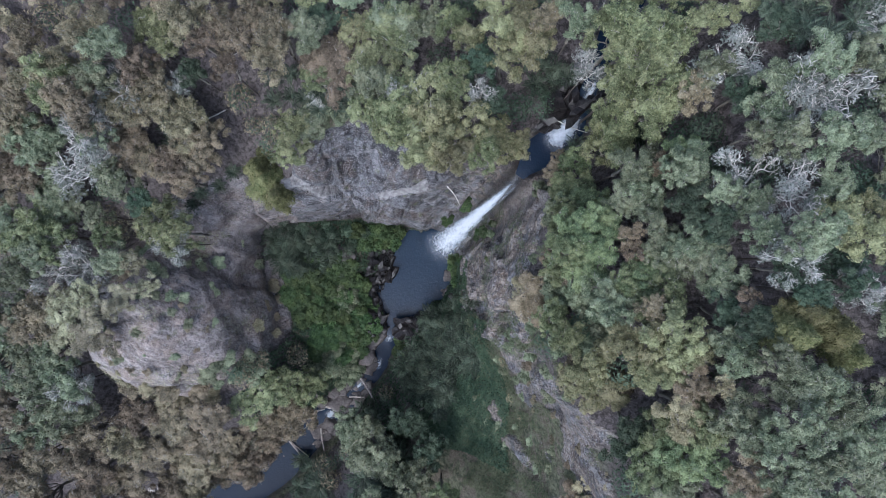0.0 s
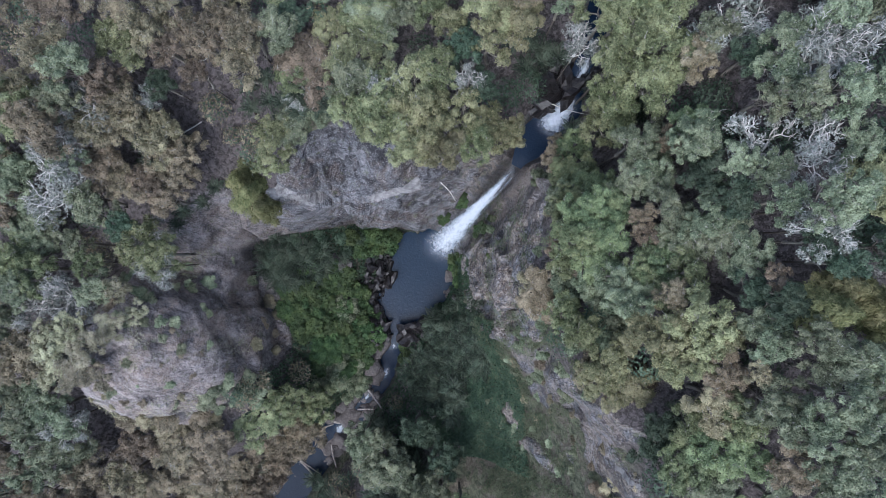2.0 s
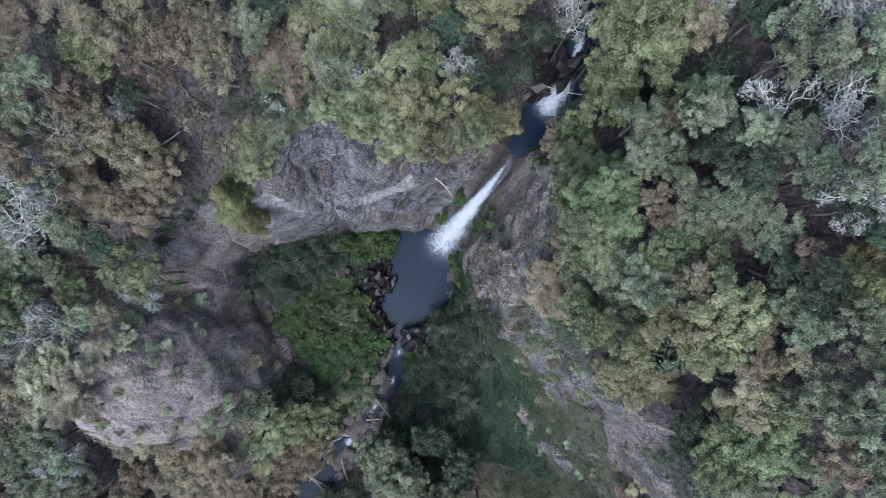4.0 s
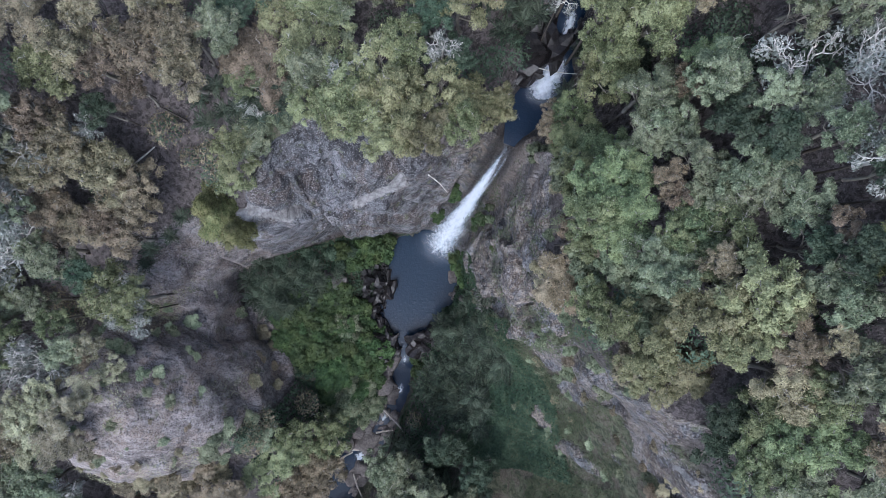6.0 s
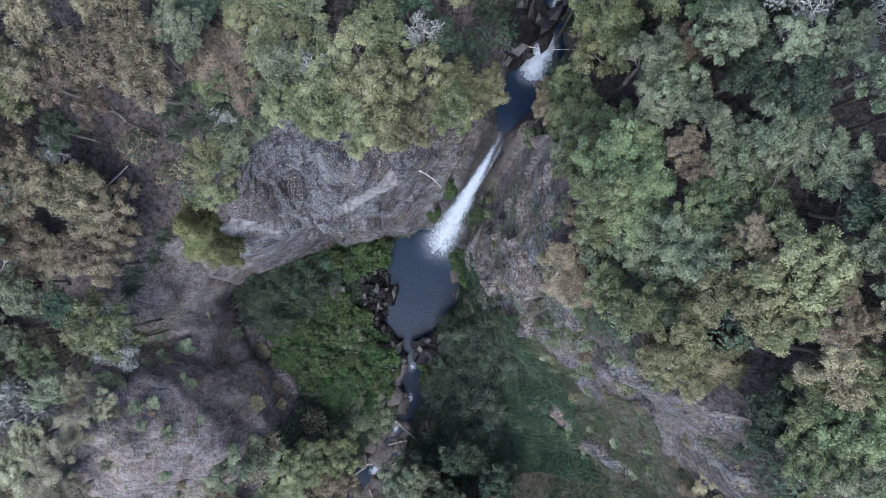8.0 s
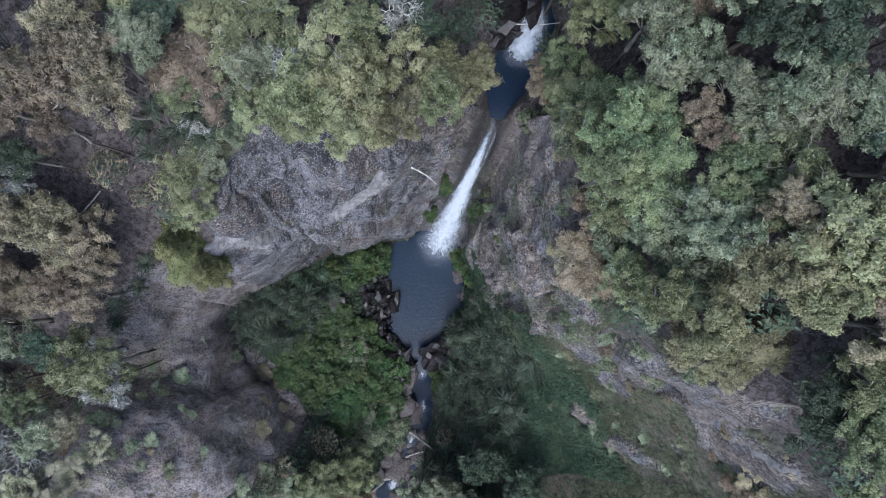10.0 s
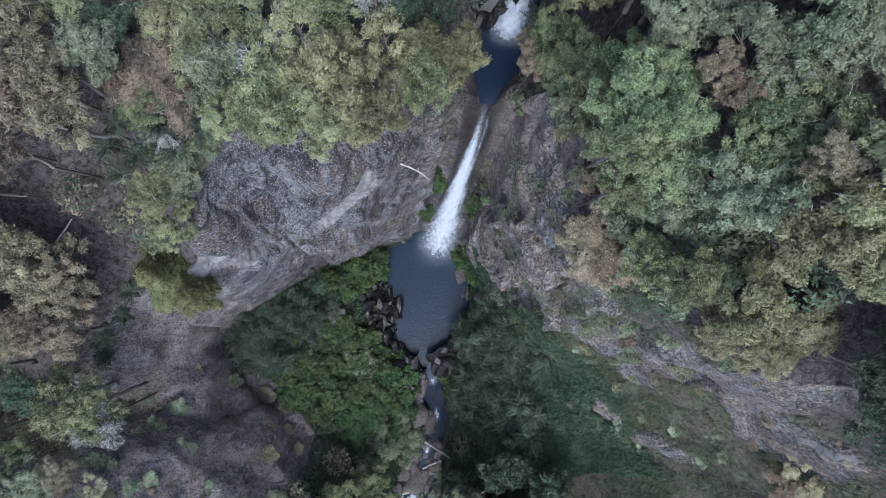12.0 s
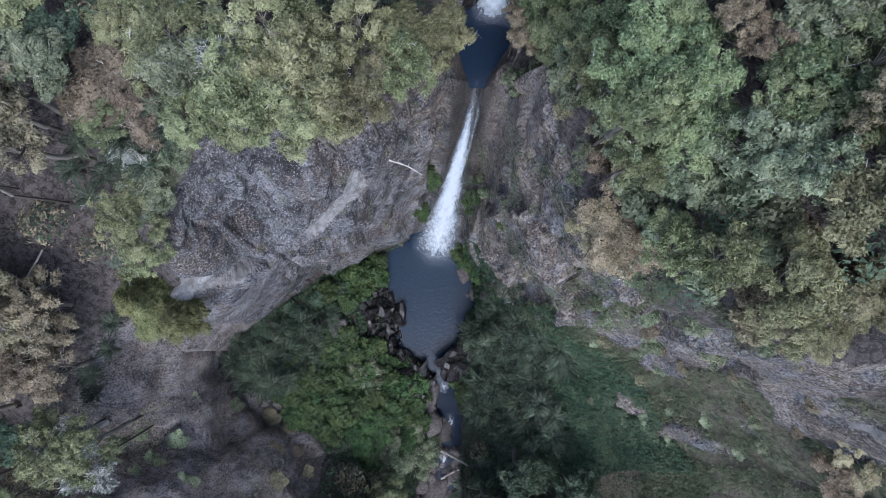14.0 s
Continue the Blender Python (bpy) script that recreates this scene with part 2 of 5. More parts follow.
# ---- the land: a gorge cut into a sloping plateau ----
FOOT = [(1.5, 1.8), (2.4, -2.5), (1.8, -6), (-1.2, -9), (-4, -12), (-6, -15.5), (-8.3, -19.5), (-11.5, -25), (-16.5, -31.5), (-21.5, -37.5), (-28, -44),
        (-38, -50), (-55, -60), (-95, -82), (-98, -66), (-58, -47), (-40, -37.5), (-29, -30.5), (-22.5, -25), (-20.5, -20), (-23, -15), (-26, -10),
        (-27.8, -3.5), (-27.6, 2), (-22.5, 4.4), (-17.5, 4.8), (-11.5, 5.2), (-6, 3.8), (-2.5, 3.2)]
RIM = [(10.4, 8.2), (10.6, 4.5), (9.8, 0), (8.3, -5), (9.2, -9), (13.0, -15), (16.3, -19.5), (18, -26), (17, -34), (11, -46), (-2, -60), (-32, -80), (-92, -112),
       (-112, -52), (-62, -36), (-43, -29), (-32.5, -24.5), (-28, -19), (-29, -14), (-30.5, -9), (-32, -3), (-33.6, 2.5), (-32, 8), (-24.5, 10.6), (-20.3, 8.8), (-18.6, 8.6),
       (-17, 10.8), (-13, 13.6), (-7.6, 14.6), (-3.2, 11.4), (1.5, 9.4), (6, 10), (8.4, 9.4)]
POOL_EDGE = [(-8.3, 0.1), (-6.8, 3.1), (-3, 3.6), (0.6, 2.3), (1.7, -0.5), (1.0, -2.3), (1.6, -5.4), (0.9, -7.4), (-0.2, -9.2), (-1.6, -9.4), (-2.6, -11), (-3.9, -12.4), (-5.6, -11.9), (-6.9, -12.2),
             (-7.3, -13), (-8.6, -15.2), (-10.3, -14.9), (-9.9, -12), (-10.6, -10.6), (-12.3, -9.4), (-11.9, -6.6), (-10.1, -5), (-9.2, -2.8)]
# course of the water: x, y, height of its surface, half width
BROOK = [(-8.4, -14, 0, 1.1), (-9.3, -15.6, -0.05, 1.1), (-9.9, -16.6, -0.6, 1.2), (-11.0, -18.4, -0.62, 1.3), (-11.4, -20.2, -0.68, 1.3), (-12.2, -21, -1.25, 1.4), (-14.2, -23.2, -1.3, 1.5), (-15.2, -24.6, -1.9, 1.6),
         (-19.2, -28.6, -2.0, 1.9), (-20.6, -30.2, -3.6, 2.0), (-25, -34.3, -3.65, 2.5), (-29.5, -39, -3.7, 3.0), (-35, -43, -3.75, 3.0), (-44, -49, -3.9, 3.0), (-60, -57, -4.2, 3.0), (-96, -75, -5, 3.0)]
UPPER = [(9.0, 8.5, 32.3, 0.45), (9.7, 9.5, 32.6, 0.8), (11, 11, 32.9, 1.5), (12.6, 12.4, 33.2, 1.4), (14.2, 13.6, 35.2, 1.5), (15.2, 15.2, 36.6, 0.8), (15.6, 16.2, 37.4, 0.6), (16.4, 18.2, 38.9, 0.6), (18, 23, 39.8, 1.0),
         (22, 32, 41, 1.6), (34, 60, 46, 1.8)]
LIP, BASE = Vector((9.0, 8.5, 32.3)), Vector((-0.4, 0.4, 0.0))


def along(px, py, line, closed=False):
    """The distance from points to a line, and the line's further values at the nearest place."""
    pts = np.array(line, float)
    if closed:
        pts = np.vstack([pts, pts[:1]])
    best = np.full(px.shape, 1e9)
    extra = [np.zeros(px.shape) for _ in range(pts.shape[1] - 2)]
    for a, b in zip(pts[:-1], pts[1:]):
        d = b[:2] - a[:2]
        t = np.clip(((px - a[0]) * d[0] + (py - a[1]) * d[1]) / (d @ d), 0, 1)
        r = np.hypot(px - a[0] - t * d[0], py - a[1] - t * d[1])
        near = r < best
        best = np.where(near, r, best)
        for i, e in enumerate(extra):
            extra[i] = np.where(near, a[2 + i] + t * (b[2 + i] - a[2 + i]), e)
    return (best, *extra)


def within(px, py, poly):
    inside = np.zeros(px.shape, bool)
    for (ax, ay), (bx, by) in zip(poly, poly[1:] + poly[:1]):
        if ay != by:
            inside ^= ((ay > py) != (by > py)) & (px < (bx - ax) * (py - ay) / (by - ay) + ax)
    return inside


def smooth(v, low, high):
    t = np.clip((v - low) / (high - low), 0, 1)
    return t * t * (3 - 2 * t)


TABLE = np.random.RandomState(7).rand(4096)


def rough(x, y, z, scale, octaves=4, gain=0.5):
    """Layered value noise, about -1 to 1."""
    total, size, amp = 0.0, 0.0, 1.0
    x, y, z = x * scale, y * scale, z * scale
    for _ in range(octaves):
        i, j, k = np.floor(x).astype(int), np.floor(y).astype(int), np.floor(z).astype(int)
        u, v, w = x - i, y - j, z - k
        u, v, w = u * u * (3 - 2 * u), v * v * (3 - 2 * v), w * w * (3 - 2 * w)
        value = 0.0
        for di in (0, 1):
            for dj in (0, 1):
                for dk in (0, 1):
                    h = TABLE[((i + di) * 73 + (j + dj) * 1531 + (k + dk) * 2909 + ((i + di) ^ (j + dj) * 5)) % 4096]
                    value = value + h * (u if di else 1 - u) * (v if dj else 1 - v) * (w if dk else 1 - w)
        total, size = total + amp * (2 * value - 1), size + amp
        x, y, z, amp = x * 2.03 + 17.1, y * 2.03 + 5.3, z * 2.03 + 9.7, amp * gain
    return total / size


def plateau(x, y):
    yc = np.clip(y, -32, 34)
    west = 21 + 0.4 * yc + 0.006 * yc * yc - 4 * smooth(x, -36, -47)
    north = 35.5 + 0.12 * (np.clip(y, 8, 60) - 10) - 0.02 * np.clip(y - 40, 0, 300) - 5.5 * smooth(x, -14, -20) + 2.5 * smooth(x, -13, -9) * smooth(x, 3, -3) * smooth(y, 26, 18)
    east = 40 + 6.5 * smooth(x, 8.5, 13.5) + 0.6 * (np.clip(x, 13, 23) - 13) - 0.1 * np.clip(-22 - y, 0, 60)
    w = smooth(x, -19, -24)
    e = smooth(x, 4, 7) * smooth(y - 0.55 * x, 8.5, 3.5)
    far = smooth(np.hypot(x, y), 60, 400)
    north_east = smooth(x - 14, 1.5, 8) * smooth(y, 2, 10)
    z = north * (1 - w) + west * w
    z = z + north_east * 10
    z = z * (1 - e) + east * e
    return z + rough(x, y, 0 * x, 0.09, 4) * 1.4 + far * (12 + 30 * rough(x, y, 0 * x, 0.004, 3))


LEDGE = [0, 0, 0]
# bare rock on the eastern slope and pale dusty shelves, as lines in the plan with half widths
SCARS = [([(8.0, -11.8), (9.2, -13.2), (10.8, -14.7), (12.8, -17.2), (14.2, -18.2)], 1.9), ([(13.9, -19.4), (14.8, -22.5), (15.8, -25)], 1.4),
         ([(10.2, -17.3), (11.1, -20)], 1.1), ([(7.4, -20.5), (7.9, -24)], 0.7), ([(9.5, -26), (12.5, -29)], 1.2), ([(11.6, -22.4), (12.6, -25.5)], 0.9)]
SHELVES = [([(-18.7, 8.5), (-17.3, 8.0)], 0.9), ([(-17.5, 8.0), (-16.2, 7.5), (-13.7, 7.3), (-11.1, 7.3), (-9.4, 7.0)], 0.55), ([(-8.2, 6.7), (-7.3, 7.2), (-6.2, 7.5), (-5.1, 7.7), (-3.9, 7.8), (-1.9, 8.1)], 0.6),
           ([(12.8, -20.6), (12.7, -21.4), (13.1, -22.2)], 0.45), ([(9.9, -15.6), (9.8, -16.4)], 0.35), ([(15.2, -22.0), (16.4, -22.8)], 0.35)]


def land(x, y):
    """Height of the land and how much of it is rock."""
    x, y = np.asarray(x, float), np.asarray(y, float)
    inside_foot, inside_rim = within(x, y, FOOT), within(x, y, RIM)
    df, dr = along(x, y, FOOT, True)[0], along(x, y, RIM, True)[0]
    db, zb, wb = along(x, y, BROOK)
    dp = along(x, y, POOL_EDGE, True)[0]
    in_pool = within(x, y, POOL_EDGE)
    dw = np.where(in_pool, 0, np.minimum(dp, np.maximum(db - wb, 0)))
    base = np.where(np.hypot(x + 5, y + 5) < 12, 0, zb)
    floor = base + 0.35 + np.minimum(dw, 2.0) * 0.35 + np.clip(dw - 1.2, 0, 12) * 0.72 + rough(x, y, 0 * x, 0.3, 3) * np.clip(dw, 0, 1.5) * 0.5
    top = plateau(x, y)
    t = np.where(inside_foot, 0, np.where(inside_rim, df / (df + dr + 1e-6), 1))
    cliff = smooth(y, -1, 3) * smooth(x, 4, 0)
    stage = 0.74 * smooth(t, 0, 0.33) + 0.18 * smooth(t, 0.42, 0.9) + 0.08 * t
    slope = t ** (0.9 + 0.4 * smooth(y, -6, -12) * smooth(x, -12, -4) + 0.9 * smooth(y, -12.5, -18) * smooth(x, -12, -4))
    dome_side = smooth(x, -24, -27) * smooth(y, 4, 0) * smooth(y, -16, -12)
    prof = slope * (1 - cliff) + stage * cliff
    prof = prof * (1 - dome_side) + (1 - (1 - t) ** 1.8) * dome_side
    z = floor + (np.maximum(top, floor) - floor) * prof
    # the great rock dome on the west side
    q = ((x + 38.5) / 14) ** 2 + ((y + 9.5) / 13) ** 2
    dome = 12 + 17.5 * np.clip(1 - q, 0, 1) ** 0.75 + rough(x, y, 0 * x, 0.18, 3) * 1.6
    z = np.where(inside_foot, z, z + np.maximum(dome - z, 0) * smooth(df, -1.5, 6.5) * (q < 1))
    # gully of the fall
    ax, ay = LIP.x - BASE.x, LIP.y - BASE.y
    f = ((x - BASE.x) * ax + (y - BASE.y) * ay) / (ax * ax + ay * ay)
    side = np.abs((x - BASE.x) * ay - (y - BASE.y) * ax) / math.hypot(ax, ay)
    run = np.interp(f, (0, 0.27, 0.51, 0.745, 0.915, 1), (0, 5.5, 13, 22, 29.5, LIP.z)) - 1.1
    wide = 0.6 + 1.3 * np.clip(1 - f, 0, 1)
    z = np.where((f > -0.3) & (f < 1.02), np.minimum(z, run + 2.6 * np.maximum(side - wide, 0) + 0.7 * np.maximum(side - wide, 0) ** 2), z)
    # beds of the brook and of the river above the fall
    z = np.minimum(z, zb - 0.5 + 1.1 * np.maximum(db - wb, 0) + 0.25 * np.maximum(db - wb, 0) ** 2)
    du, zu, wu = along(x, y, UPPER)
    over = (du < 14) & (f > 0.97)
    z = np.where(over, np.minimum(z, zu - 0.4 + 1.5 * np.maximum(du - wu, 0)), z)
    z = np.where(in_pool, np.minimum(z, -0.25 - 0.4 * np.minimum(dp, 3)), z)
    # where bare rock shows
    n = rough(x, y, 0 * x, 0.16, 4)
    rock = cliff * smooth(t, 0.0, 0.1) * smooth(t, 1.0, 0.95)
    rock = np.maximum(rock, smooth(q + 0.35 * n, 1.0, 0.8))
    west_slab = smooth(np.hypot((x + 28.5) / 8.2, (y - 1.8) / 8) + 0.25 * n, 1.05, 0.8)
    rock = np.maximum(rock, west_slab)
    ragged = 1.5 * n + 1.5 * rough(x, y, 0 * x, 0.6, 4, 0.6)
    east_side = smooth(x, 2, 4) * smooth(t, 0.3, 0.45) * smooth(t, 1.0, 0.96)
    rock = np.maximum(rock, east_side * smooth(y, -11, -8) * smooth(ragged, -0.7, -0.3))
    for line, wide in SCARS:
        rock = np.maximum(rock, smooth(along(x, y, line)[0] + ragged, wide, wide - 0.7))
    rock = np.maximum(rock, smooth(side, 4.5, 3) * (f > 0) * (f < 1.1))
    rock = np.maximum(rock, smooth(du, 3.2, 2.2) * over)
    wet = np.maximum(smooth(side, 1.9, 0.9) * (f > -0.1) * (f < 1.0), smooth(dw, 1.6, 0.3) * (inside_foot | in_pool))
    wet = np.maximum(wet, smooth(du - wu, 1.6, 0.3) * over)
    turf = np.maximum(smooth(np.hypot(x + 10, (y - 14.5) * 1.4), 9, 5), smooth(x, -6, -2) * smooth(t, 1.0, 0.9))
    turf = np.maximum(turf, inside_foot * 1.0)
    shelf = np.zeros(x.shape)
    for line, wide in SHELVES:
        shelf = np.maximum(shelf, smooth(along(x, y, line)[0] + 0.35 * n, wide, 0.3 * wide))
    shelf = shelf * np.where(cliff > 0.5, smooth(t, 0.3, 0.36), 1)
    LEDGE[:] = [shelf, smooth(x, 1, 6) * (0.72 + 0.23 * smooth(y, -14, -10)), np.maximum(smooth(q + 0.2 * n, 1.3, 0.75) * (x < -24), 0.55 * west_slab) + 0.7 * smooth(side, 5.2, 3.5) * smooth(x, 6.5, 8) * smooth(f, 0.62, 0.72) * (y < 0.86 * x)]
    return z, np.clip(rock, 0, 1), np.clip(wet, 0, 1), np.clip(turf, 0, 1)


def blocks(x, y, z, size, seed):
    """Broken, tilted facets, as of fractured rock: one tilt for each cell, about -1 to 1."""
    q = np.stack([x, y, z], 1) / size + seed * 3.37
    cell = np.floor(q).astype(int)
    best, value = np.full(len(q), 1e9), np.zeros(len(q))
    for di in (-1, 0, 1):
        for dj in (-1, 0, 1):
            for dk in (-1, 0, 1):
                c = cell + np.array([di, dj, dk])
                h = (c[:, 0] * 911 + c[:, 1] * 2713 + c[:, 2] * 577 + (c[:, 0] ^ c[:, 1] * 3)) % 4096
                o = q - c - np.stack([TABLE[h], TABLE[(h * 7 + 11) % 4096], TABLE[(h * 13 + 5) % 4096]], 1)
                d = (o * o).sum(1)
                tilt = 2 * TABLE[(h * 3 + 1) % 4096] - 1 + 1.3 * (o[:, 0] * (TABLE[(h * 5 + 2) % 4096] - 0.5) + o[:, 1] * (TABLE[(h * 11 + 3) % 4096] - 0.5) + o[:, 2] * (TABLE[(h * 17 + 4) % 4096] - 0.5))
                near = d < best
                best, value = np.where(near, d, best), np.where(near, tilt, value)
    return value


def ground_at(x, y):
    return float(land(np.array([x]), np.array([y]))[0][0])


def spread(inner0, core0, core1, inner1, fine, coarse):
    """Grid lines, close together in the core and wider and wider towards the horizon."""
    a = list(np.arange(inner0, core0, coarse)) + list(np.arange(core0, core1, fine)) + list(np.arange(core1, inner1, coarse))
    step, low, high = coarse, a[0], a[-1]
    before, after = [], []
    while high < 2600:
        step *= 1.35
        low, high = low - step, high + step
        before.insert(0, low), after.append(high)
    return np.array(before + a + after)


def fractured(x, y, z, amount):
    """Displacement of broken rock: large and small facets with a little waviness."""
    bend = rough(x, y, z, 0.5, 3) * 0.7
    return amount * (1.15 * blocks(x + bend, y - bend, z + bend, 4.6, 1) + 0.3 * blocks(x + bend, y, z - bend, 1.8, 2) + 0.1 * blocks(x, y + bend, z, 0.8, 3))


def cover_of(x, y):
    """Where a finer cliff face lies over the ground sheet."""
    north = smooth(x, -27, -25) * smooth(y - 0.86 * x, 2.0, 3.5) * within(x, y, RIM)
    east = smooth(y - 0.86 * x, -0.2, -1.8) * smooth(y, -12, -10.5) * smooth(x, 2.2, 3.2) * within(x, y, RIM)
    return np.where(within(x, y, FOOT), 0, np.maximum(north, east)) * smooth(along(x, y, RIM, True)[0], 0.0, 0.8)


def soften(grid, times):
    """Averages each point of a grid with its neighbours."""
    g = grid.copy()
    for _ in range(times):
        g[1:-1] = (g[1:-1] * 2 + g[:-2] + g[2:]) / 4
        g[:, 1:-1] = (g[:, 1:-1] * 2 + g[:, :-2] + g[:, 2:]) / 4
    return g


def build_cliff(name, foot, rim, nu, nv, label, calm=0.05):
    """A cliff face between a foot line and a rim line, evenly meshed along its slope."""
    def evenly(line, n):
        p = np.array(line, float)
        d = np.concatenate([[0], np.cumsum(np.hypot(*np.diff(p, axis=0).T))])
        t = np.linspace(0, d[-1], n)
        return np.stack([np.interp(t, d, p[:, 0]), np.interp(t, d, p[:, 1])], 1)
    a, b = evenly(foot, nu), evenly(rim, nu)
    fine = np.linspace(0, 1, 260)
    x = a[:, None, 0] + (b - a)[:, None, 0] * fine
    y = a[:, None, 1] + (b - a)[:, None, 1] * fine
    z = land(x.ravel(), y.ravel())[0].reshape(x.shape)
    way = np.concatenate([np.zeros((nu, 1)), np.cumsum(np.sqrt(np.diff(x, axis=1) ** 2 + np.diff(y, axis=1) ** 2 + np.diff(z, axis=1) ** 2), axis=1)], 1)
    t = np.stack([np.interp(np.linspace(0, w[-1], nv), w, fine) for w in way])
    x, y = a[:, None, 0] + (b - a)[:, None, 0] * t, a[:, None, 1] + (b - a)[:, None, 1] * t
    z, rock, wet, turf = [v.reshape(x.shape) for v in land(x.ravel(), y.ravel())]
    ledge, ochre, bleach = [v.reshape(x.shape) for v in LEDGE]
    p = soften(np.stack([x, y, z], 2), 5)
    n = np.cross(np.gradient(p, axis=0), np.gradient(p, axis=1))
    for _ in range(25):
        n[1:-1, 1:-1] = (n[1:-1, 1:-1] * 2 + n[:-2, 1:-1] + n[2:, 1:-1] + n[1:-1, :-2] + n[1:-1, 2:]) / 6
    n /= np.linalg.norm(n, axis=2)[:, :, None] + 1e-9
    n *= np.sign(n[:, :, 2].mean())
    x, y, z = p[:, :, 0], p[:, :, 1], p[:, :, 2]
    q = p.reshape(-1, 3)
    u, v = np.meshgrid(np.linspace(0, 1, nu), np.linspace(0, 1, nv), indexing="ij")
    edge = np.minimum(smooth(u, 0, calm) * smooth(u, 1, 0.95), smooth(v, 1.0, 0.93))
    # the upper slab of the northern cliff hangs over the pale shelf
    above = y - np.interp(x, [-18.7, -16.2, -13.7, -11.1, -8.4, -6.2, -3.9, -1.9], [8.4, 7.7, 7.5, 7.5, 7.1, 7.8, 8.1, 8.4])
    hood = 0.95 * smooth(above, 0.55, 0.9) * smooth(above, 4.2, 1.6) * smooth(x, -18.5, -16) * smooth(x, -1, -4)
    push = (soften(fractured(*q.T, 1.0).reshape(x.shape), 1).ravel() + 0.8 * rough(*q.T, 0.2, 4, 0.45) + 0.16 * rough(*q.T, 1.6, 4, 0.65)).reshape(x.shape) * np.where(wet > 0.3, 0.3, 1.0) * (0.3 + 0.7 * smooth(x, -18, -12.5)) + 0.35 - 0.35 * ledge + hood
    co = (p + n * (push * edge - 0.8 * (1 - edge))[:, :, None]).reshape(-1, 3)
    i = (np.arange(nu - 1)[:, None] * nv + np.arange(nv - 1)[None, :]).ravel()
    quads = np.stack([i, i + nv, i + nv + 1, i + 1], 1)
    me = quick_mesh(name, co, quads, False)
    if sum(f.normal.z for f in me.polygons) < 0:
        me.flip_normals()
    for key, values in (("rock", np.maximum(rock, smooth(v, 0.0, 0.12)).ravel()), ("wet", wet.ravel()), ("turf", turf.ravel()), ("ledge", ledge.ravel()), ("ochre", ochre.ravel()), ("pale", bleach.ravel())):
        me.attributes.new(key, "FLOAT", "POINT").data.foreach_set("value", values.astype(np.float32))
    me.materials.append(GROUND)
    tagged(new(name, me), label, "cliff", kind="structure")


def build_ground():
    xs, ys = spread(-62, -46, 18, 40, 0.22, 0.6), spread(-50, -28, 16, 36, 0.2, 0.6)
    gx, gy = np.meshgrid(xs, ys)
    x, y = gx.ravel(), gy.ravel()
    z, rock, wet, turf = land(x, y)
    zz = z.reshape(gx.shape)
    dy, dx = np.gradient(zz, ys, xs)
    nrm = np.stack([-dx.ravel(), -dy.ravel(), np.ones(x.size)], 1)
    nrm /= np.linalg.norm(nrm, axis=1)[:, None]
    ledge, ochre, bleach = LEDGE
    bare = rock * (1 - np.clip(cover_of(x, y), 0, 1))
    some = bare > 0.02
    block = np.zeros(x.size)
    block[some] = fractured(x[some], y[some], z[some], 0.5)
    block = soften(block.reshape(gx.shape), 2).ravel()
    push = bare * (block + 0.7 * rough(x, y, z, 0.26, 4, 0.42)) + (1 - rock) * 0.35 * rough(x, y, z, 0.6, 3) - 0.9 * rock * cover_of(x, y)
    push *= np.where(wet > 0.3, 0.35, 1)
    co = np.stack([x, y, z], 1) + nrm * push[:, None]
    w, h = len(xs), len(ys)
    i = (np.arange(h - 1)[:, None] * w + np.arange(w - 1)[None, :]).ravel()
    quads = np.stack([i, i + 1, i + w + 1, i + w], 1)
    me = quick_mesh("ground", co, quads, False)
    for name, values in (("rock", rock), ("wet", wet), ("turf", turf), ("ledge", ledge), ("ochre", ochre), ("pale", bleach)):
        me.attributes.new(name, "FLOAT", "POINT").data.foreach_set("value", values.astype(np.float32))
    me.materials.append(GROUND)
    tagged(new("ground", me), "rocky forested gorge with steep cliffs and damp soil", "ground", kind="structure")


def quick_mesh(name, co, faces, soft=False):
    """A mesh from arrays of points and of faces with equal numbers of corners."""
    me = bpy.data.meshes.new(name)
    co, faces = np.asarray(co, np.float32), np.asarray(faces, np.int32)
    n = faces.shape[1]
    me.vertices.add(len(co))
    me.vertices.foreach_set("co", co.ravel())
    me.loops.add(faces.size)
    me.loops.foreach_set("vertex_index", faces.ravel())
    me.polygons.add(len(faces))
    me.polygons.foreach_set("loop_start", np.arange(0, faces.size, n, dtype=np.int32))
    me.update(calc_edges=True)
    me.polygons.foreach_set("use_smooth", np.full(len(faces), soft))
    return me


build_ground()
build_cliff("cliff_north", [(-27, 2.6), (-22.5, 4.4), (-17.5, 4.8), (-11.5, 5.2), (-6, 3.8), (-2.5, 3.4), (-0.2, 3.6)],
            [(-27, 9.6), (-23.5, 10.4), (-19.2, 8.7), (-17, 10.8), (-13, 13.6), (-7.6, 14.6), (-3.2, 11.4), (1.5, 9.6), (5, 10), (7.6, 9.6)], 240, 170, "grey fractured rock cliff beside the waterfall")
build_cliff("cliff_east", [(2.3, 0.6), (2.6, -2.5), (3.0, -6), (4.0, -9), (5.0, -12)], [(10.3, 7.2), (10.6, 4.5), (9.9, 0), (8.5, -5), (9.4, -9), (10.8, -12)], 130, 190, "brown fractured rock wall with tufts of grass", 0.3)

# ---- water ----


def part(name, me, material, parent, label=""):
    me.materials.clear()
    me.materials.append(material)
    ob = new(name, me)
    ob.parent = parent
    return tagged(ob, label)


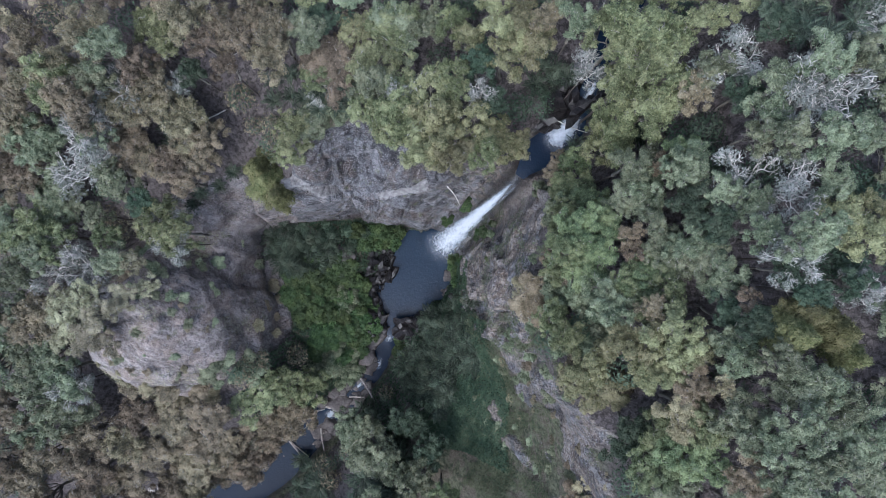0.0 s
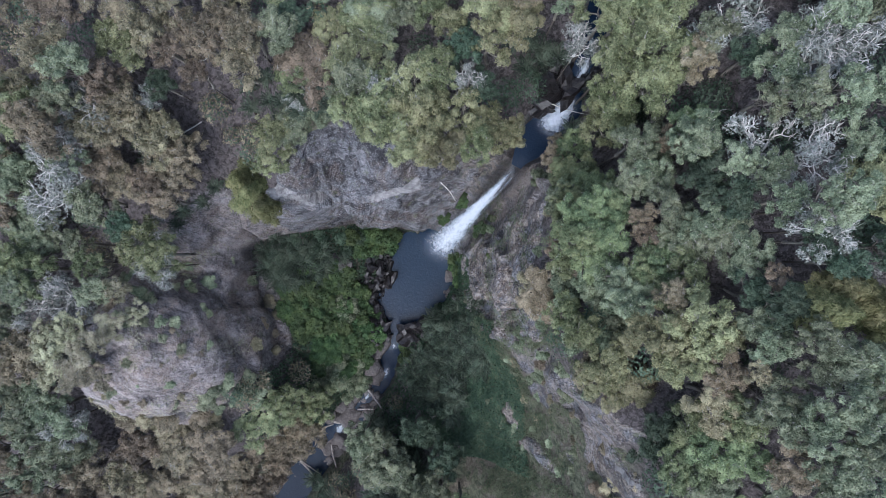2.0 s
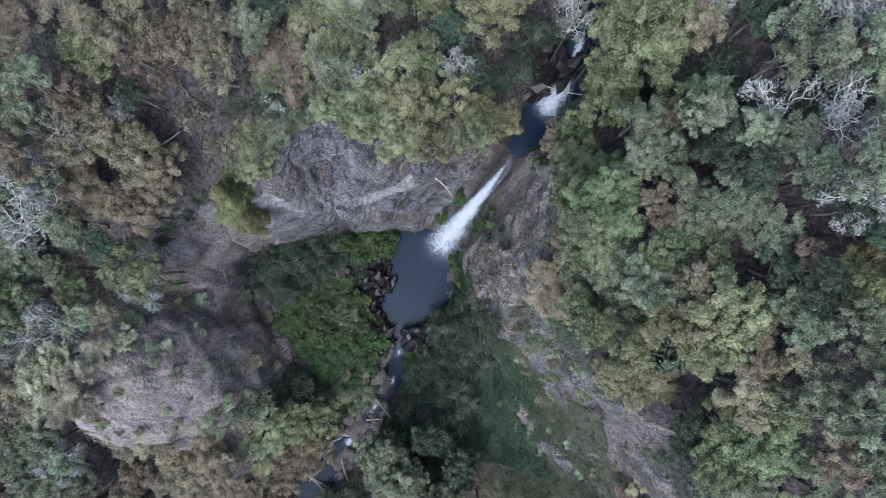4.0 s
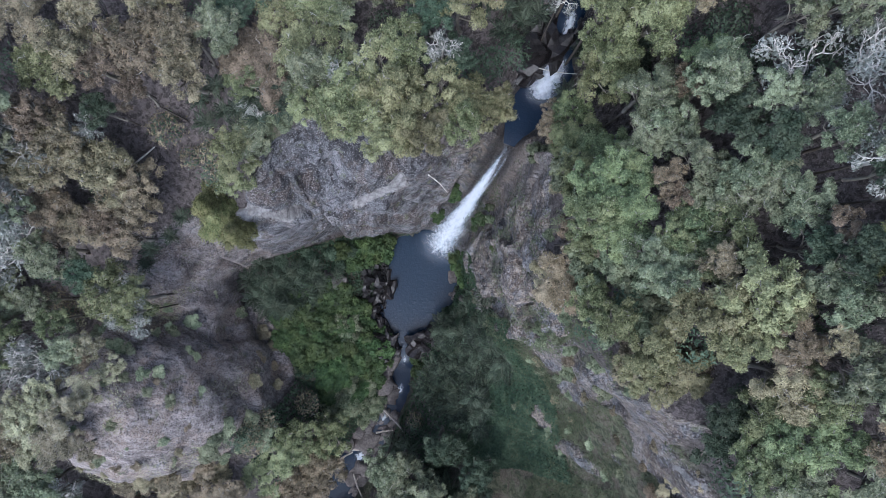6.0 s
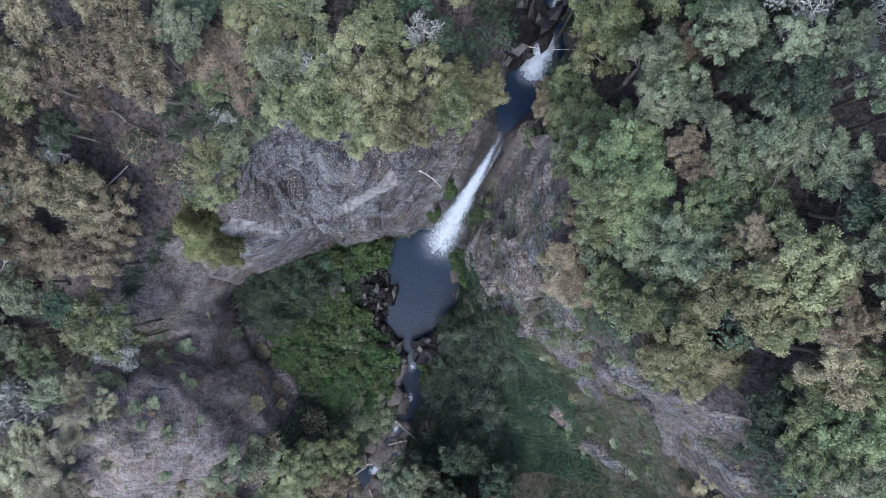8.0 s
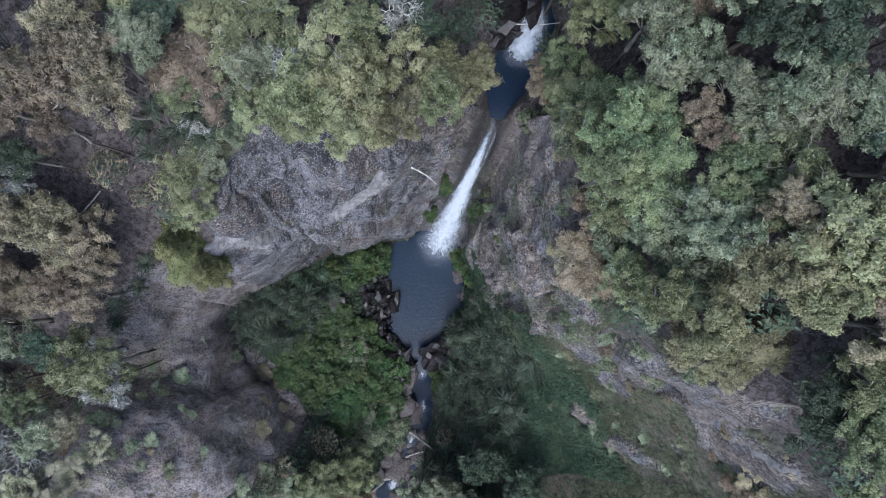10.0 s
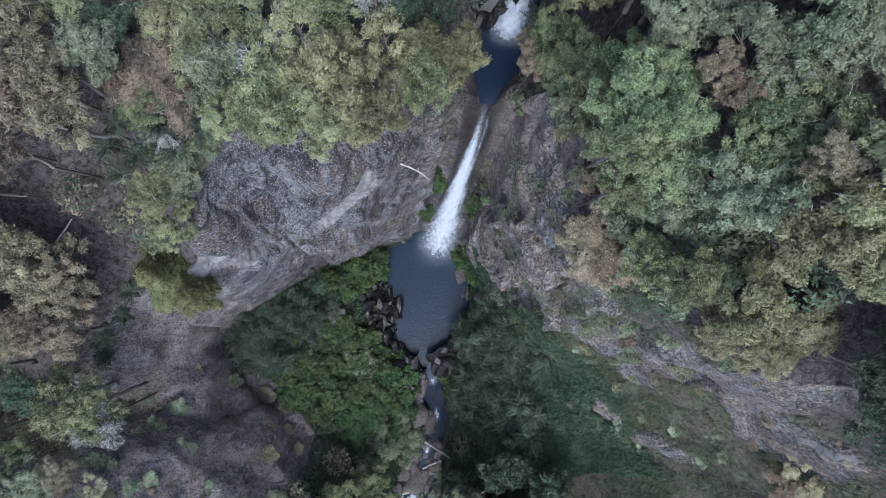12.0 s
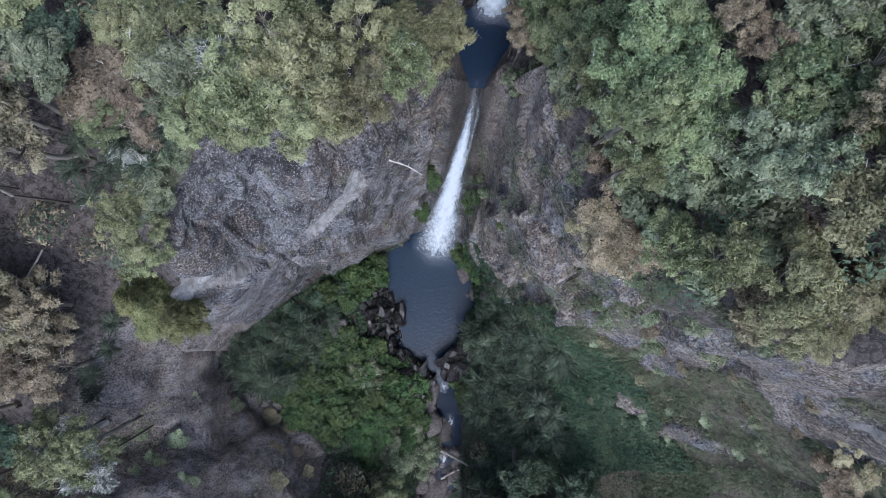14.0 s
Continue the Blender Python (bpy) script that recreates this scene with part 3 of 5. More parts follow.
def ribbon(line, material, name, lift=0.0, rows=4):
    """A strip of water along a course: x, y, height, half width."""
    pts = np.array(line, float)
    d = np.gradient(pts[:, :2], axis=0)
    d /= np.linalg.norm(d, axis=1)[:, None]
    out = []
    for k in range(rows + 1):
        s = 2 * k / rows - 1
        out.append(np.stack([pts[:, 0] - d[:, 1] * pts[:, 3] * s, pts[:, 1] + d[:, 0] * pts[:, 3] * s, pts[:, 2] + lift], 1))
    n = len(pts)
    co = np.concatenate(out)
    i = (np.arange(rows)[:, None] * n + np.arange(n - 1)[None, :]).ravel()
    me = quick_mesh(name, co, np.stack([i, i + n, i + n + 1, i + 1], 1), True)
    if sum(p.normal.z for p in me.polygons) < 0:
        me.flip_normals()
    me.materials.append(material)
    return me


def finer(line, steps):
    pts = np.array(line, float)
    t = np.linspace(0, len(pts) - 1, (len(pts) - 1) * steps + 1)
    k = np.arange(len(pts))
    out = np.stack([np.interp(t, k, pts[:, c]) for c in range(pts.shape[1])], 1)
    for _ in range(steps):
        out[1:-1] = (2 * out[1:-1] + out[:-2] + out[2:]) / 4
    return out


def pool():
    bm = bmesh.new()
    c = np.mean(POOL_EDGE, axis=0)
    edge = [bm.verts.new((c[0] + (x - c[0]) * 1.12, c[1] + (y - c[1]) * 1.12, 0)) for x, y in POOL_EDGE]
    bm.faces.new(edge)
    bmesh.ops.triangulate(bm, faces=bm.faces)
    me = bpy.data.meshes.new("plunge_pool")
    bmesh.ops.recalc_face_normals(bm, faces=bm.faces)
    bm.to_mesh(me)
    if me.polygons[0].normal.z < 0:
        me.flip_normals()
    me.materials.append(POOL)
    tagged(new("water_pool", me), "dark blue rippled plunge pool below the fall", "water", kind="structure")


pool()
brook = [(x + 0.3, y - 0.2, z, w + 1.3) for x, y, z, w in BROOK]
tagged(new("water_brook", ribbon(finer(brook, 4), RAPID, "brook")), "dark quick brook running out of the pool", "water", kind="structure")
upper = [(x, y, z, w * 1.15 + (0.45 if z > 32.7 else 0.05)) for x, y, z, w in UPPER]
tagged(new("water_river", ribbon(finer(upper, 4), RAPID, "river")), "dark river above the fall", "water", kind="structure")


def white_sheet(name, rows, label, bulge=0.0, seed=1):
    """A sheet of white water: rows of centre x, y, z, half width, thickness of the foam."""
    pts = finer(rows, 8)
    n, m = len(pts), 12
    d = np.gradient(pts[:, :2], axis=0)
    d /= np.linalg.norm(d, axis=1)[:, None] + 1e-9
    co, thick = [], []
    for k in range(m + 1):
        s = 2 * k / m - 1
        wob = 0.06 * np.sin(np.arange(n) * 0.9 + k * 1.7 + seed)
        co.append(np.stack([pts[:, 0] - d[:, 1] * pts[:, 3] * (s + wob), pts[:, 1] + d[:, 0] * pts[:, 3] * (s + wob), pts[:, 2] + bulge * (1 - s * s) + wob], 1))
        thick.append(pts[:, 4] * (1 - abs(s)) ** 0.75)
    i = (np.arange(m)[:, None] * n + np.arange(n - 1)[None, :]).ravel()
    me = quick_mesh(name, np.concatenate(co), np.stack([i, i + 1, i + n + 1, i + n], 1), True)
    me.attributes.new("thick", "FLOAT", "POINT").data.foreach_set("value", np.concatenate(thick).astype(np.float32))
    me.materials.append(FOAM)
    return tagged(new(name, me), label, "waterfall", kind="structure")


white_sheet("water_fall", [(9.3, 8.9, 32.5, 0.35, 0.15), (8.2, 7.8, 29.5, 0.42, 0.5), (6.6, 6.3, 22, 0.8, 1.15), (4.4, 4.4, 13, 1.35, 1.25), (2.2, 2.5, 5.5, 2.3, 1.05), (0.6, 1.2, 1.8, 3.2, 0.85), (-0.9, -0.1, 0.4, 3.8, 0.5), (-2.2, -1.2, 0.06, 4.3, 0.0)],
            "tall white waterfall plunging down a rock chute", 0.5)
white_sheet("water_strand", [(9.6, 8.6, 32.3, 0.2, 0.1), (8.9, 7.7, 29.6, 0.22, 0.5), (7.6, 6.4, 24, 0.22, 0.5), (6.0, 4.9, 17.5, 0.28, 0.35), (4.6, 3.5, 12, 0.3, 0.1), (3.9, 2.7, 9.5, 0.55, 0.4), (2.9, 1.6, 5.5, 0.6, 0.0)], "thin side strand of the waterfall", 0.2, 4)
white_sheet("water_splash", [(0.9, 1.3, 0.5, 3.0, 0.2), (-0.6, 0.1, 0.3, 4.3, 0.36), (-1.9, -1.0, 0.16, 4.9, 0.26), (-3.4, -2.4, 0.06, 5.2, 0.0)], "ragged foam spreading from the foot of the waterfall", 0.15, 7)
white_sheet("water_cascade", [(15.0, 15.0, 36.6, 0.9, 0.25), (14.5, 14.2, 36.0, 1.35, 0.75), (13.9, 13.4, 35.0, 1.7, 0.9), (13.0, 12.7, 33.7, 1.9, 0.95), (12.3, 12.1, 33.2, 1.9, 0.4), (11.7, 11.5, 33.05, 1.9, 0.0)], "short white cascade above the fall", 0.2)
white_sheet("water_chute", [(16.4, 18.3, 39.0, 0.5, 0.3), (16.0, 17.3, 38.4, 0.6, 0.75), (15.6, 16.4, 37.6, 0.65, 0.8), (15.5, 15.7, 37.0, 0.7, 0.5), (15.2, 15.2, 36.7, 0.8, 0.1)], "narrow white chute between dark rocks", 0.15, 3)
white_sheet("water_rapid", [(-8.9, -14.9, 0.1, 0.7, 0.2), (-9.4, -15.6, -0.0, 0.8, 0.65), (-10.1, -17.0, -0.5, 0.8, 0.0)], "white rapid at the outlet of the pool", 0.1)
white_sheet("water_rapid", [(-10.7, -19.2, -0.55, 0.6, 0.3), (-11.3, -20.3, -0.7, 0.8, 0.75), (-12.0, -21.3, -1.15, 0.8, 0.0)], "white rapid between boulders", 0.1)
white_sheet("water_rapid", [(-14.2, -23.3, -1.2, 0.5, 0.3), (-14.9, -24.2, -1.5, 0.7, 0.75), (-15.6, -25.0, -1.8, 0.7, 0.0)], "white rapid between boulders", 0.1)
white_sheet("water_rapid", [(-19.2, -28.5, -1.9, 0.9, 0.3), (-20.3, -29.8, -2.7, 1.2, 0.85), (-21.2, -30.8, -3.5, 1.3, 0.0)], "white rapid between boulders", 0.1)

# ---- plants ----


def tube(path, radii, sides=5):
    """Points and quads of a round, tapering limb along a path."""
    path, co, quads = np.array(path, float), [], []
    d = np.gradient(path, axis=0)
    d /= np.linalg.norm(d, axis=1)[:, None] + 1e-9
    for p, t, r in zip(path, d, radii):
        a = np.cross(t, (0.31, 0.9, 0.2))
        a /= np.linalg.norm(a)
        b = np.cross(t, a)
        for k in range(sides):
            w = 2 * math.pi * k / sides
            co.append(p + r * (math.cos(w) * a + math.sin(w) * b))
    for i in range(len(path) - 1):
        for k in range(sides):
            quads.append((i * sides + k, i * sides + (k + 1) % sides, (i + 1) * sides + (k + 1) % sides, (i + 1) * sides + k))
    return np.array(co), np.array(quads)


def joined(pieces):
    co, faces, n = [], [], 0
    for c, f in pieces:
        co.append(c), faces.append(f + n)
        n += len(c)
    return np.concatenate(co), np.concatenate(faces)


def limb(rng, a, b, r0, r1, bend=0.12, steps=5):
    a, b = np.array(a, float), np.array(b, float)
    off = rng.normal(0, bend * np.linalg.norm(b - a), 3)
    path = [a + (b - a) * t + off * math.sin(math.pi * t) + rng.normal(0, 0.015, 3) for t in np.linspace(0, 1, steps)]
    return path, np.linspace(r0, r1, steps)


def leaves(rng, centres, radii, count, length, width, up=0.35, flat=0.8, droop=0.0):
    """Leaf sprays over the upper side of many small clumps; droop hangs them outwards and down."""
    centres, radii = np.array(centres), np.array(radii)
    pick = rng.choice(len(centres), count, p=radii ** 2 / (radii ** 2).sum())
    d = rng.normal(size=(count, 3))
    d[:, 2] = np.where(d[:, 2] < -0.15, -d[:, 2], d[:, 2])
    d /= np.linalg.norm(d, axis=1)[:, None]
    reach = radii[pick] * (1 - 0.45 * rng.random(count) ** 2.5) * (1 + 0.3 * (rng.random(count) > 0.82))
    p = centres[pick] + d * reach[:, None] * np.array([1, 1, flat])
    n = d + rng.normal(0, 0.5, (count, 3)) + np.array([0, 0, up])
    n /= np.linalg.norm(n, axis=1)[:, None]
    t = rng.normal(size=(count, 3)) + droop * (d * np.array([1.6, 1.6, 0]) - np.array([0, 0, 0.9]))
    t -= n * (t * n).sum(1)[:, None]
    t /= np.linalg.norm(t, axis=1)[:, None] + 1e-9
    b = np.cross(n, t)
    size = (0.55 + 0.9 * rng.random(count))[:, None]
    lt, wb = t * length * size * 0.5, b * width * size * 0.5
    co = np.stack([p - lt - wb, p + lt, p - lt + wb], 1).reshape(-1, 3)
    return co, np.arange(count * 3).reshape(-1, 3)


def tree_model(kind, seed, count, arms, clump, length, width, droop=0.6, spire=False, bare=0.5):
    """A tree one unit in radius and 2.7 high: a trunk, forking limbs, each with its own lobe of leaf sprays, and thin pale twigs."""
    rng = np.random.RandomState(seed)
    centres, radii, wood, twigs = [], [], [], []
    path, rad = limb(rng, (0, 0, -0.35), (rng.normal(0, 0.08), rng.normal(0, 0.08), 1.55), 0.085, 0.045, 0.04, 6)
    wood.append(tube(path, rad, 6))
    if spire:
        for k in range(arms * 5):
            h = k / (arms * 5)
            a, r = k * 2.4, (1 - h) * 0.8 * (0.45 + 0.55 * rng.random())
            centres.append((math.cos(a) * r, math.sin(a) * r, 0.8 + 1.75 * h)), radii.append(clump * (1.15 - 0.6 * h))
        wood.append(tube([path[-1], (0, 0, 2.55)], (0.045, 0.01), 5))
    else:
        for k in range(arms):
            a = k * 2.4 + rng.normal(0, 0.3)
            r = 0.78 * math.sqrt((k + 0.35) / arms) * (0.85 + 0.3 * rng.random())
            top = 2.42 - 0.75 * r * r + rng.normal(0, 0.17)
            end = np.array([math.cos(a) * r, math.sin(a) * r, top])
            start = path[3] + (path[-1] - path[3]) * rng.random()
            way, rr = limb(rng, start, end, 0.034, 0.012, 0.1, 5)
            wood.append(tube(way, rr, 5))
            lobe = clump * (0.9 + 0.6 * rng.random())
            for _ in range(6 + rng.randint(3)):
                o = rng.normal(size=3) * np.array([1, 1, 0.55])
                o *= lobe * (0.5 + 0.75 * rng.random()) / np.linalg.norm(o)
                c = end + o
                centres.append(tuple(c)), radii.append(lobe * (0.42 + 0.3 * rng.random()))
                wood.append(tube(*limb(rng, way[3], c, 0.014, 0.005, 0.1, 3), 3))
    for c, r in zip(centres, radii):
        if rng.random() < bare:
            base = np.array(c) - np.array([0, 0, 0.2 * r])
            tip = np.array(c) + rng.normal(0, 0.8 * r, 3) * np.array([1, 1, 0.3]) + np.array([0, 0, 1.0 * r])
            bend, rr = limb(rng, base, tip, 0.011, 0.004, 0.14, 4)
            twigs.append(tube(bend, rr, 3))
            twigs.append(tube(*limb(rng, bend[2], bend[2] + rng.normal(0, 0.6 * r, 3) + np.array([0, 0, 0.35 * r]), 0.007, 0.003, 0.1, 3), 3))
    root = new(kind, None)
    part("trunk", quick_mesh("trunk", *joined(wood), True), BARK, root)
    part("crown", quick_mesh("crown", *leaves(rng, centres, radii, count, length, width, 0.35, 0.8, droop)), LEAF[kind.replace("_tree", "")], root)
    if twigs:
        part("twig_spray", quick_mesh("twig_spray", *joined(twigs), True), TWIG, root, "thin pale leafless twigs")["kind"] = "stuff"
    return root


def bare_model(kind, seed):
    """A half-dead tree: bleached forking branches over a thin grey crown."""
    rng = np.random.RandomState(seed)
    wood, tips = [], []

    def fork(a, d, length, r, depth):
        b = a + d * length
        path, rad = limb(rng, a, b, r, r * 0.62, 0.1, 4)
        wood.append(tube(path, rad, 5 if depth < 2 else 4))
        tips.append(b)
        if depth < 3:
            for _ in range(3):
                nd = d + rng.normal(0, 0.62, 3) + np.array([0, 0, 0.08])
                nd /= np.linalg.norm(nd)
                fork(b, nd, length * (0.6 + 0.25 * rng.random()), r * 0.62, depth + 1)

    wood.append(tube([(0, 0, -0.35), (0.02, 0, 0.6), (0, 0.03, 1.3)], (0.1, 0.085, 0.07), 6))
    for k in range(6):
        a = k * 1.047 + rng.random()
        d = np.array([math.cos(a), math.sin(a), 0.75 + 0.4 * rng.random()])
        fork(np.array([0, 0.03, 1.25]), d / np.linalg.norm(d), 0.56, 0.05, 0)
    root = new(kind, None)
    part("trunk", quick_mesh("trunk", *joined(wood), True), PALE_BARK, root, "bleached bare branches")
    low = [(t[0], t[1], min(t[2], 2.3) - 0.3) for t in tips[::4]]
    part("crown", quick_mesh("crown", *leaves(rng, low, [0.24] * len(low), 2400, 0.1, 0.06)), LEAF["dead_white"], root)
    return root


TREE_LABEL = {
    "brown_grey": "brown-grey broadleaf tree with feathery dull foliage on the slope",
    "olive": "olive-green broadleaf tree with a dense rounded crown",
    "yellow_olive": "yellowish olive tree with a wide clumpy crown",
    "grey_green": "pale grey-green broadleaf tree with a clumpy crown",
    "green": "fresh green broadleaf tree with a leafy crown",
    "dark_green": "dark green understorey tree in the shade",
    "tan": "tan-brown tree with dry withered foliage",
    "dead_white": "half-dead tree with bleached lichen-covered branches",
    "straw": "pale straw-coloured scrubby tree with thin foliage",
    "cypress": "yellow-green conifer with soft drooping sprays",
}
MODELS = {}
for kind in TREE_LABEL:
    for v in range(3):
        seed = 11 * v + len(kind) * 101
        name = kind + "_tree"
        if kind == "dead_white":
            m = bare_model(name, seed)
        elif kind == "cypress":
            m = tree_model(name, seed, 8500, 10, 0.22, 0.13, 0.034, 1.2, True, 0.0)
        elif kind == "tan":
            m = tree_model(name, seed, 9500, 11, 0.2, 0.07, 0.026, 0.5, False, 0.5)
        elif kind == "straw":
            m = tree_model(name, seed, 6000, 11, 0.19, 0.085, 0.032, 0.6, False, 0.7)
        elif kind in ("brown_grey", "olive"):
            m = tree_model(name, seed, 6600, 12, 0.2, 0.085, 0.036, 0.9, False, 0.35)
        elif kind in ("yellow_olive", "green"):
            m = tree_model(name, seed, 9500, 13, 0.19, 0.068, 0.038, 0.5, False, 0.3)
        elif kind == "dark_green":
            m = tree_model(name, seed, 5500, 11, 0.2, 0.09, 0.045, 0.7, False, 0.0)
        else:
            m = tree_model(name, seed, 6600, 12, 0.19, 0.08, 0.044, 0.6, False, 0.5)
        tagged(m, TREE_LABEL[kind], "tree", kind.replace("_", " ") + " trees")
        MODELS[kind, v] = m
USED, PLANTED, TALL = set(), [], []
SPIN = np.random.RandomState(5)


def grove(kind, rows):
    """Trees of one kind: x, y, height of the top, radius of the crown."""
    for x, y, top, r in rows:
        v = SPIN.randint(3)
        PLANTED.append((x, y, r))
        low = ground_at(x, y) - 0.2
        sz = min(max((top - low) / 2.65, 0.5 * r), 1.05 * r)
        g = top - 2.65 * sz
        m = pose(x, y, g, 0, 0, SPIN.random() * 360) @ Matrix.Diagonal((r, r * (0.88 + 0.24 * SPIN.random()), sz, 1))
        if (kind, v) not in USED:
            USED.add((kind, v))
            tree = MODELS[kind, v]
            tree.matrix_basis = m
        else:
            o = MODELS[kind, v].scale.copy()
            tree = copy_thing(MODELS[kind, v], m @ Matrix.Diagonal((1 / o.x, 1 / o.y, 1 / o.z, 1)))
        if g > low:
            TALL.append((tree, (g - low) / sz + 0.3))


def long_stems():
    """Bare lower trunks for trees that stand on ground well below their crowns."""
    c, f = tube([(0, 0, 0), (0.015, 0.01, -0.5), (0, 0, -1)], (0.045, 0.05, 0.055), 6)
    shared = quick_mesh("stem", c, f, True)
    for tree, length in TALL:
        stem = part("stem", shared, DARK_BARK, tree)
        stem.matrix_basis = Matrix.Diagonal((1, 1, length, 1))


grove("brown_grey", [
    (-47.4, 23.6, 36.8, 2.7), (-36.9, 22.2, 42.8, 3.2), (-43.5, 20.5, 38, 2.9), (-26, 22.6, 43.9, 2.9), (-24.5, 21.2, 43.1, 2),
    (-32.8, 19.7, 40.1, 2.8), (-31.8, 18.4, 38.7, 2.7), (-21.5, 22.4, 42.9, 3.4), (-19.3, 23.1, 42.6, 3), (-16.8, 21.6, 43.6, 2.6),
    (-17.8, 19.3, 43.2, 2.6), (-22.4, 18.7, 41.9, 1.8), (-12.2, 20.4, 40.6, 3.4), (-10.7, 18, 40.5, 3.1), (-39.4, 16.1, 40.3, 3.4),
    (-46.9, 19.8, 36.2, 2.6), (-49.2, 17.8, 34.5, 2.7), (-35.9, 16.3, 37.4, 2.9), (-33.8, 16.8, 36.7, 3.3), (-31.6, 16.1, 36.7, 2.6),
])
grove("brown_grey", [
    (-53.4, 9.3, 28, 3.3), (-37.2, 12.6, 32.9, 3.1), (-36.1, 11.4, 31.3, 3.2), (-29.2, 14.5, 36.1, 3.3), (-28.6, 12.8, 33.7, 3.4),
    (-32.3, 9.9, 33.4, 2.6), (-29.9, 10.9, 33, 3.1), (-31.2, 8.5, 32.8, 3.1), (9.6, 21.2, 47.3, 1.9), (-51.9, -8.5, 27.1, 3.9),
    (-54.7, -10.4, 26.7, 3), (-50.1, -25.7, 21, 3.3), (-56.6, -30, 21.6, 4), (-51.7, -29.5, 20.9, 4.1), (-59.2, -32.6, 21.8, 3.6),
    (-50.6, -32.8, 19, 4.2), (-45.9, -27.4, 20.1, 3.5), (-43.4, -24.2, 20.4, 3.7), (-39.4, -25, 19, 4.2), (-37.9, -27.9, 15.3, 4.6),
])
grove("brown_grey", [
    (-38.7, -33.2, 11.6, 4.8), (-35.4, -30.7, 10.7, 4.6), (-34.4, -35, 9.1, 4.7), (-31.3, -34.8, 8.9, 3.8), (-32.6, -24.2, 20, 3.7),
    (-43.5, -29.5, 16.5, 3.9), (-47, -34.2, 15.1, 4.4), (-30.7, -26.9, 9.5, 3.7), (-26.3, -27.8, 9.2, 4.9), (-23.2, -25.4, 10.1, 3.9),
    (-27, -30.7, 9.3, 3.6), (-42, -36.5, 12, 3.6), (16.2, -4.5, 55.8, 1.3), (-51.5, 15.9, 32.7, 3.1), (-53.8, 11.8, 29.8, 3.3),
    (-55.1, 14, 31.1, 3.4), (-57.2, 8.5, 28.9, 3.7), (-52.8, 20.7, 34.4, 3.4), (-51.1, 25.8, 36, 3.3), (-43.7, 28.8, 38.4, 3.2),
])
grove("brown_grey", [
    (-36.1, 27.3, 40.9, 3), (-30.4, 27.6, 40.9, 3), (-23.8, 25.9, 43.9, 2.9), (-18.9, 27, 42.2, 3), (-60.2, -22.4, 23.9, 3.8),
    (-62, -29.5, 23, 4), (-56.7, -36.3, 20.4, 3.9), (-51.6, -38.1, 17.4, 4.1), (-46.3, -39.5, 13.7, 4.3), (-39.5, -40.3, 11.8, 4.4),
])
grove("olive", [
    (-30.7, 23.5, 40.2, 3.1), (-4.8, 22.7, 42.2, 3.1), (-6.4, 18.4, 42.9, 2.9), (-43.1, 18.3, 38.1, 3.5), (-16.4, 12.9, 37.9, 2.6),
    (-17.3, 10.6, 36.4, 1.9), (-4.5, 13.3, 45.8, 3.1), (-4.0, 12.0, 45.7, 2.4), (-5.6, 12.6, 45.3, 2.2), (-8, 14.2, 43.3, 1.7),
    (0.8, 16.3, 46.5, 2.2), (3.5, 9.1, 45.2, 2), (2.4, 20.2, 45.8, 1.9), (14.9, 18, 51.7, 2.5), (17, 18.6, 52.5, 3.4),
    (19.2, 17.8, 52.7, 3.1), (16.5, 15.3, 52.5, 2.9), (15.3, 14.1, 50.4, 2.5), (18.7, 14.4, 52.7, 2.9), (17.7, 11.8, 51.9, 2.5),
])
grove("olive", [
    (16.2, 11.5, 49.1, 1.8), (-27.4, -22.1, 16.7, 3.9), (-23.4, -20.5, 16.2, 3.1), (-20.6, -21.5, 12.4, 3.4), (-53.6, 2.2, 27.7, 3.7),
    (-50.2, 1.4, 27.5, 3), (-34.3, 3.4, 32, 3.4), (-32.3, 1.9, 32.1, 2.9), (20, -13.4, 56.9, 2), (10.4, -6.6, 48.2, 2.2),
    (11, -7.6, 50.8, 1.8), (-13.4, 27.1, 41.5, 2.7), (15.5, 23.6, 49.8, 2.8), (20.1, 22.7, 51.7, 2.7),
])
grove("yellow_olive", [
    (-9.3, 22.3, 40.3, 2.2), (-7.6, 23.1, 41.3, 1.8), (-1.8, 14.9, 45.9, 3.6), (-0.7, 11.4, 46.9, 3.5), (-2.3, 9.4, 46.6, 2.2),
    (2.4, 12.1, 46, 3), (0.8, 8.9, 46.6, 2.2), (5.4, 11.1, 43, 3.2), (7.2, 10.6, 42.7, 2.1), (6.5, 20.7, 47.2, 2.4),
    (8.5, 19.5, 47.4, 2.6), (7.5, 21.7, 47.2, 2.6), (6.1, 18.3, 46.4, 2.5), (21.8, 19, 53.2, 1.9), (30, 1.6, 58.7, 2.6),
    (15.4, -6.9, 55.5, 2.6), (17.7, -6.6, 57.3, 2.8), (19.6, -7.6, 56.8, 1.8), (17.6, -9.1, 55.6, 2.5), (16.4, -8.7, 55.1, 2.1),
])
grove("yellow_olive", [
    (32.1, 2.8, 57.6, 1.7), (34.5, 0.5, 56.8, 2.2), (5.1, 24.9, 46.2, 2.5), (24.7, 20.9, 53.6, 1.9),
])
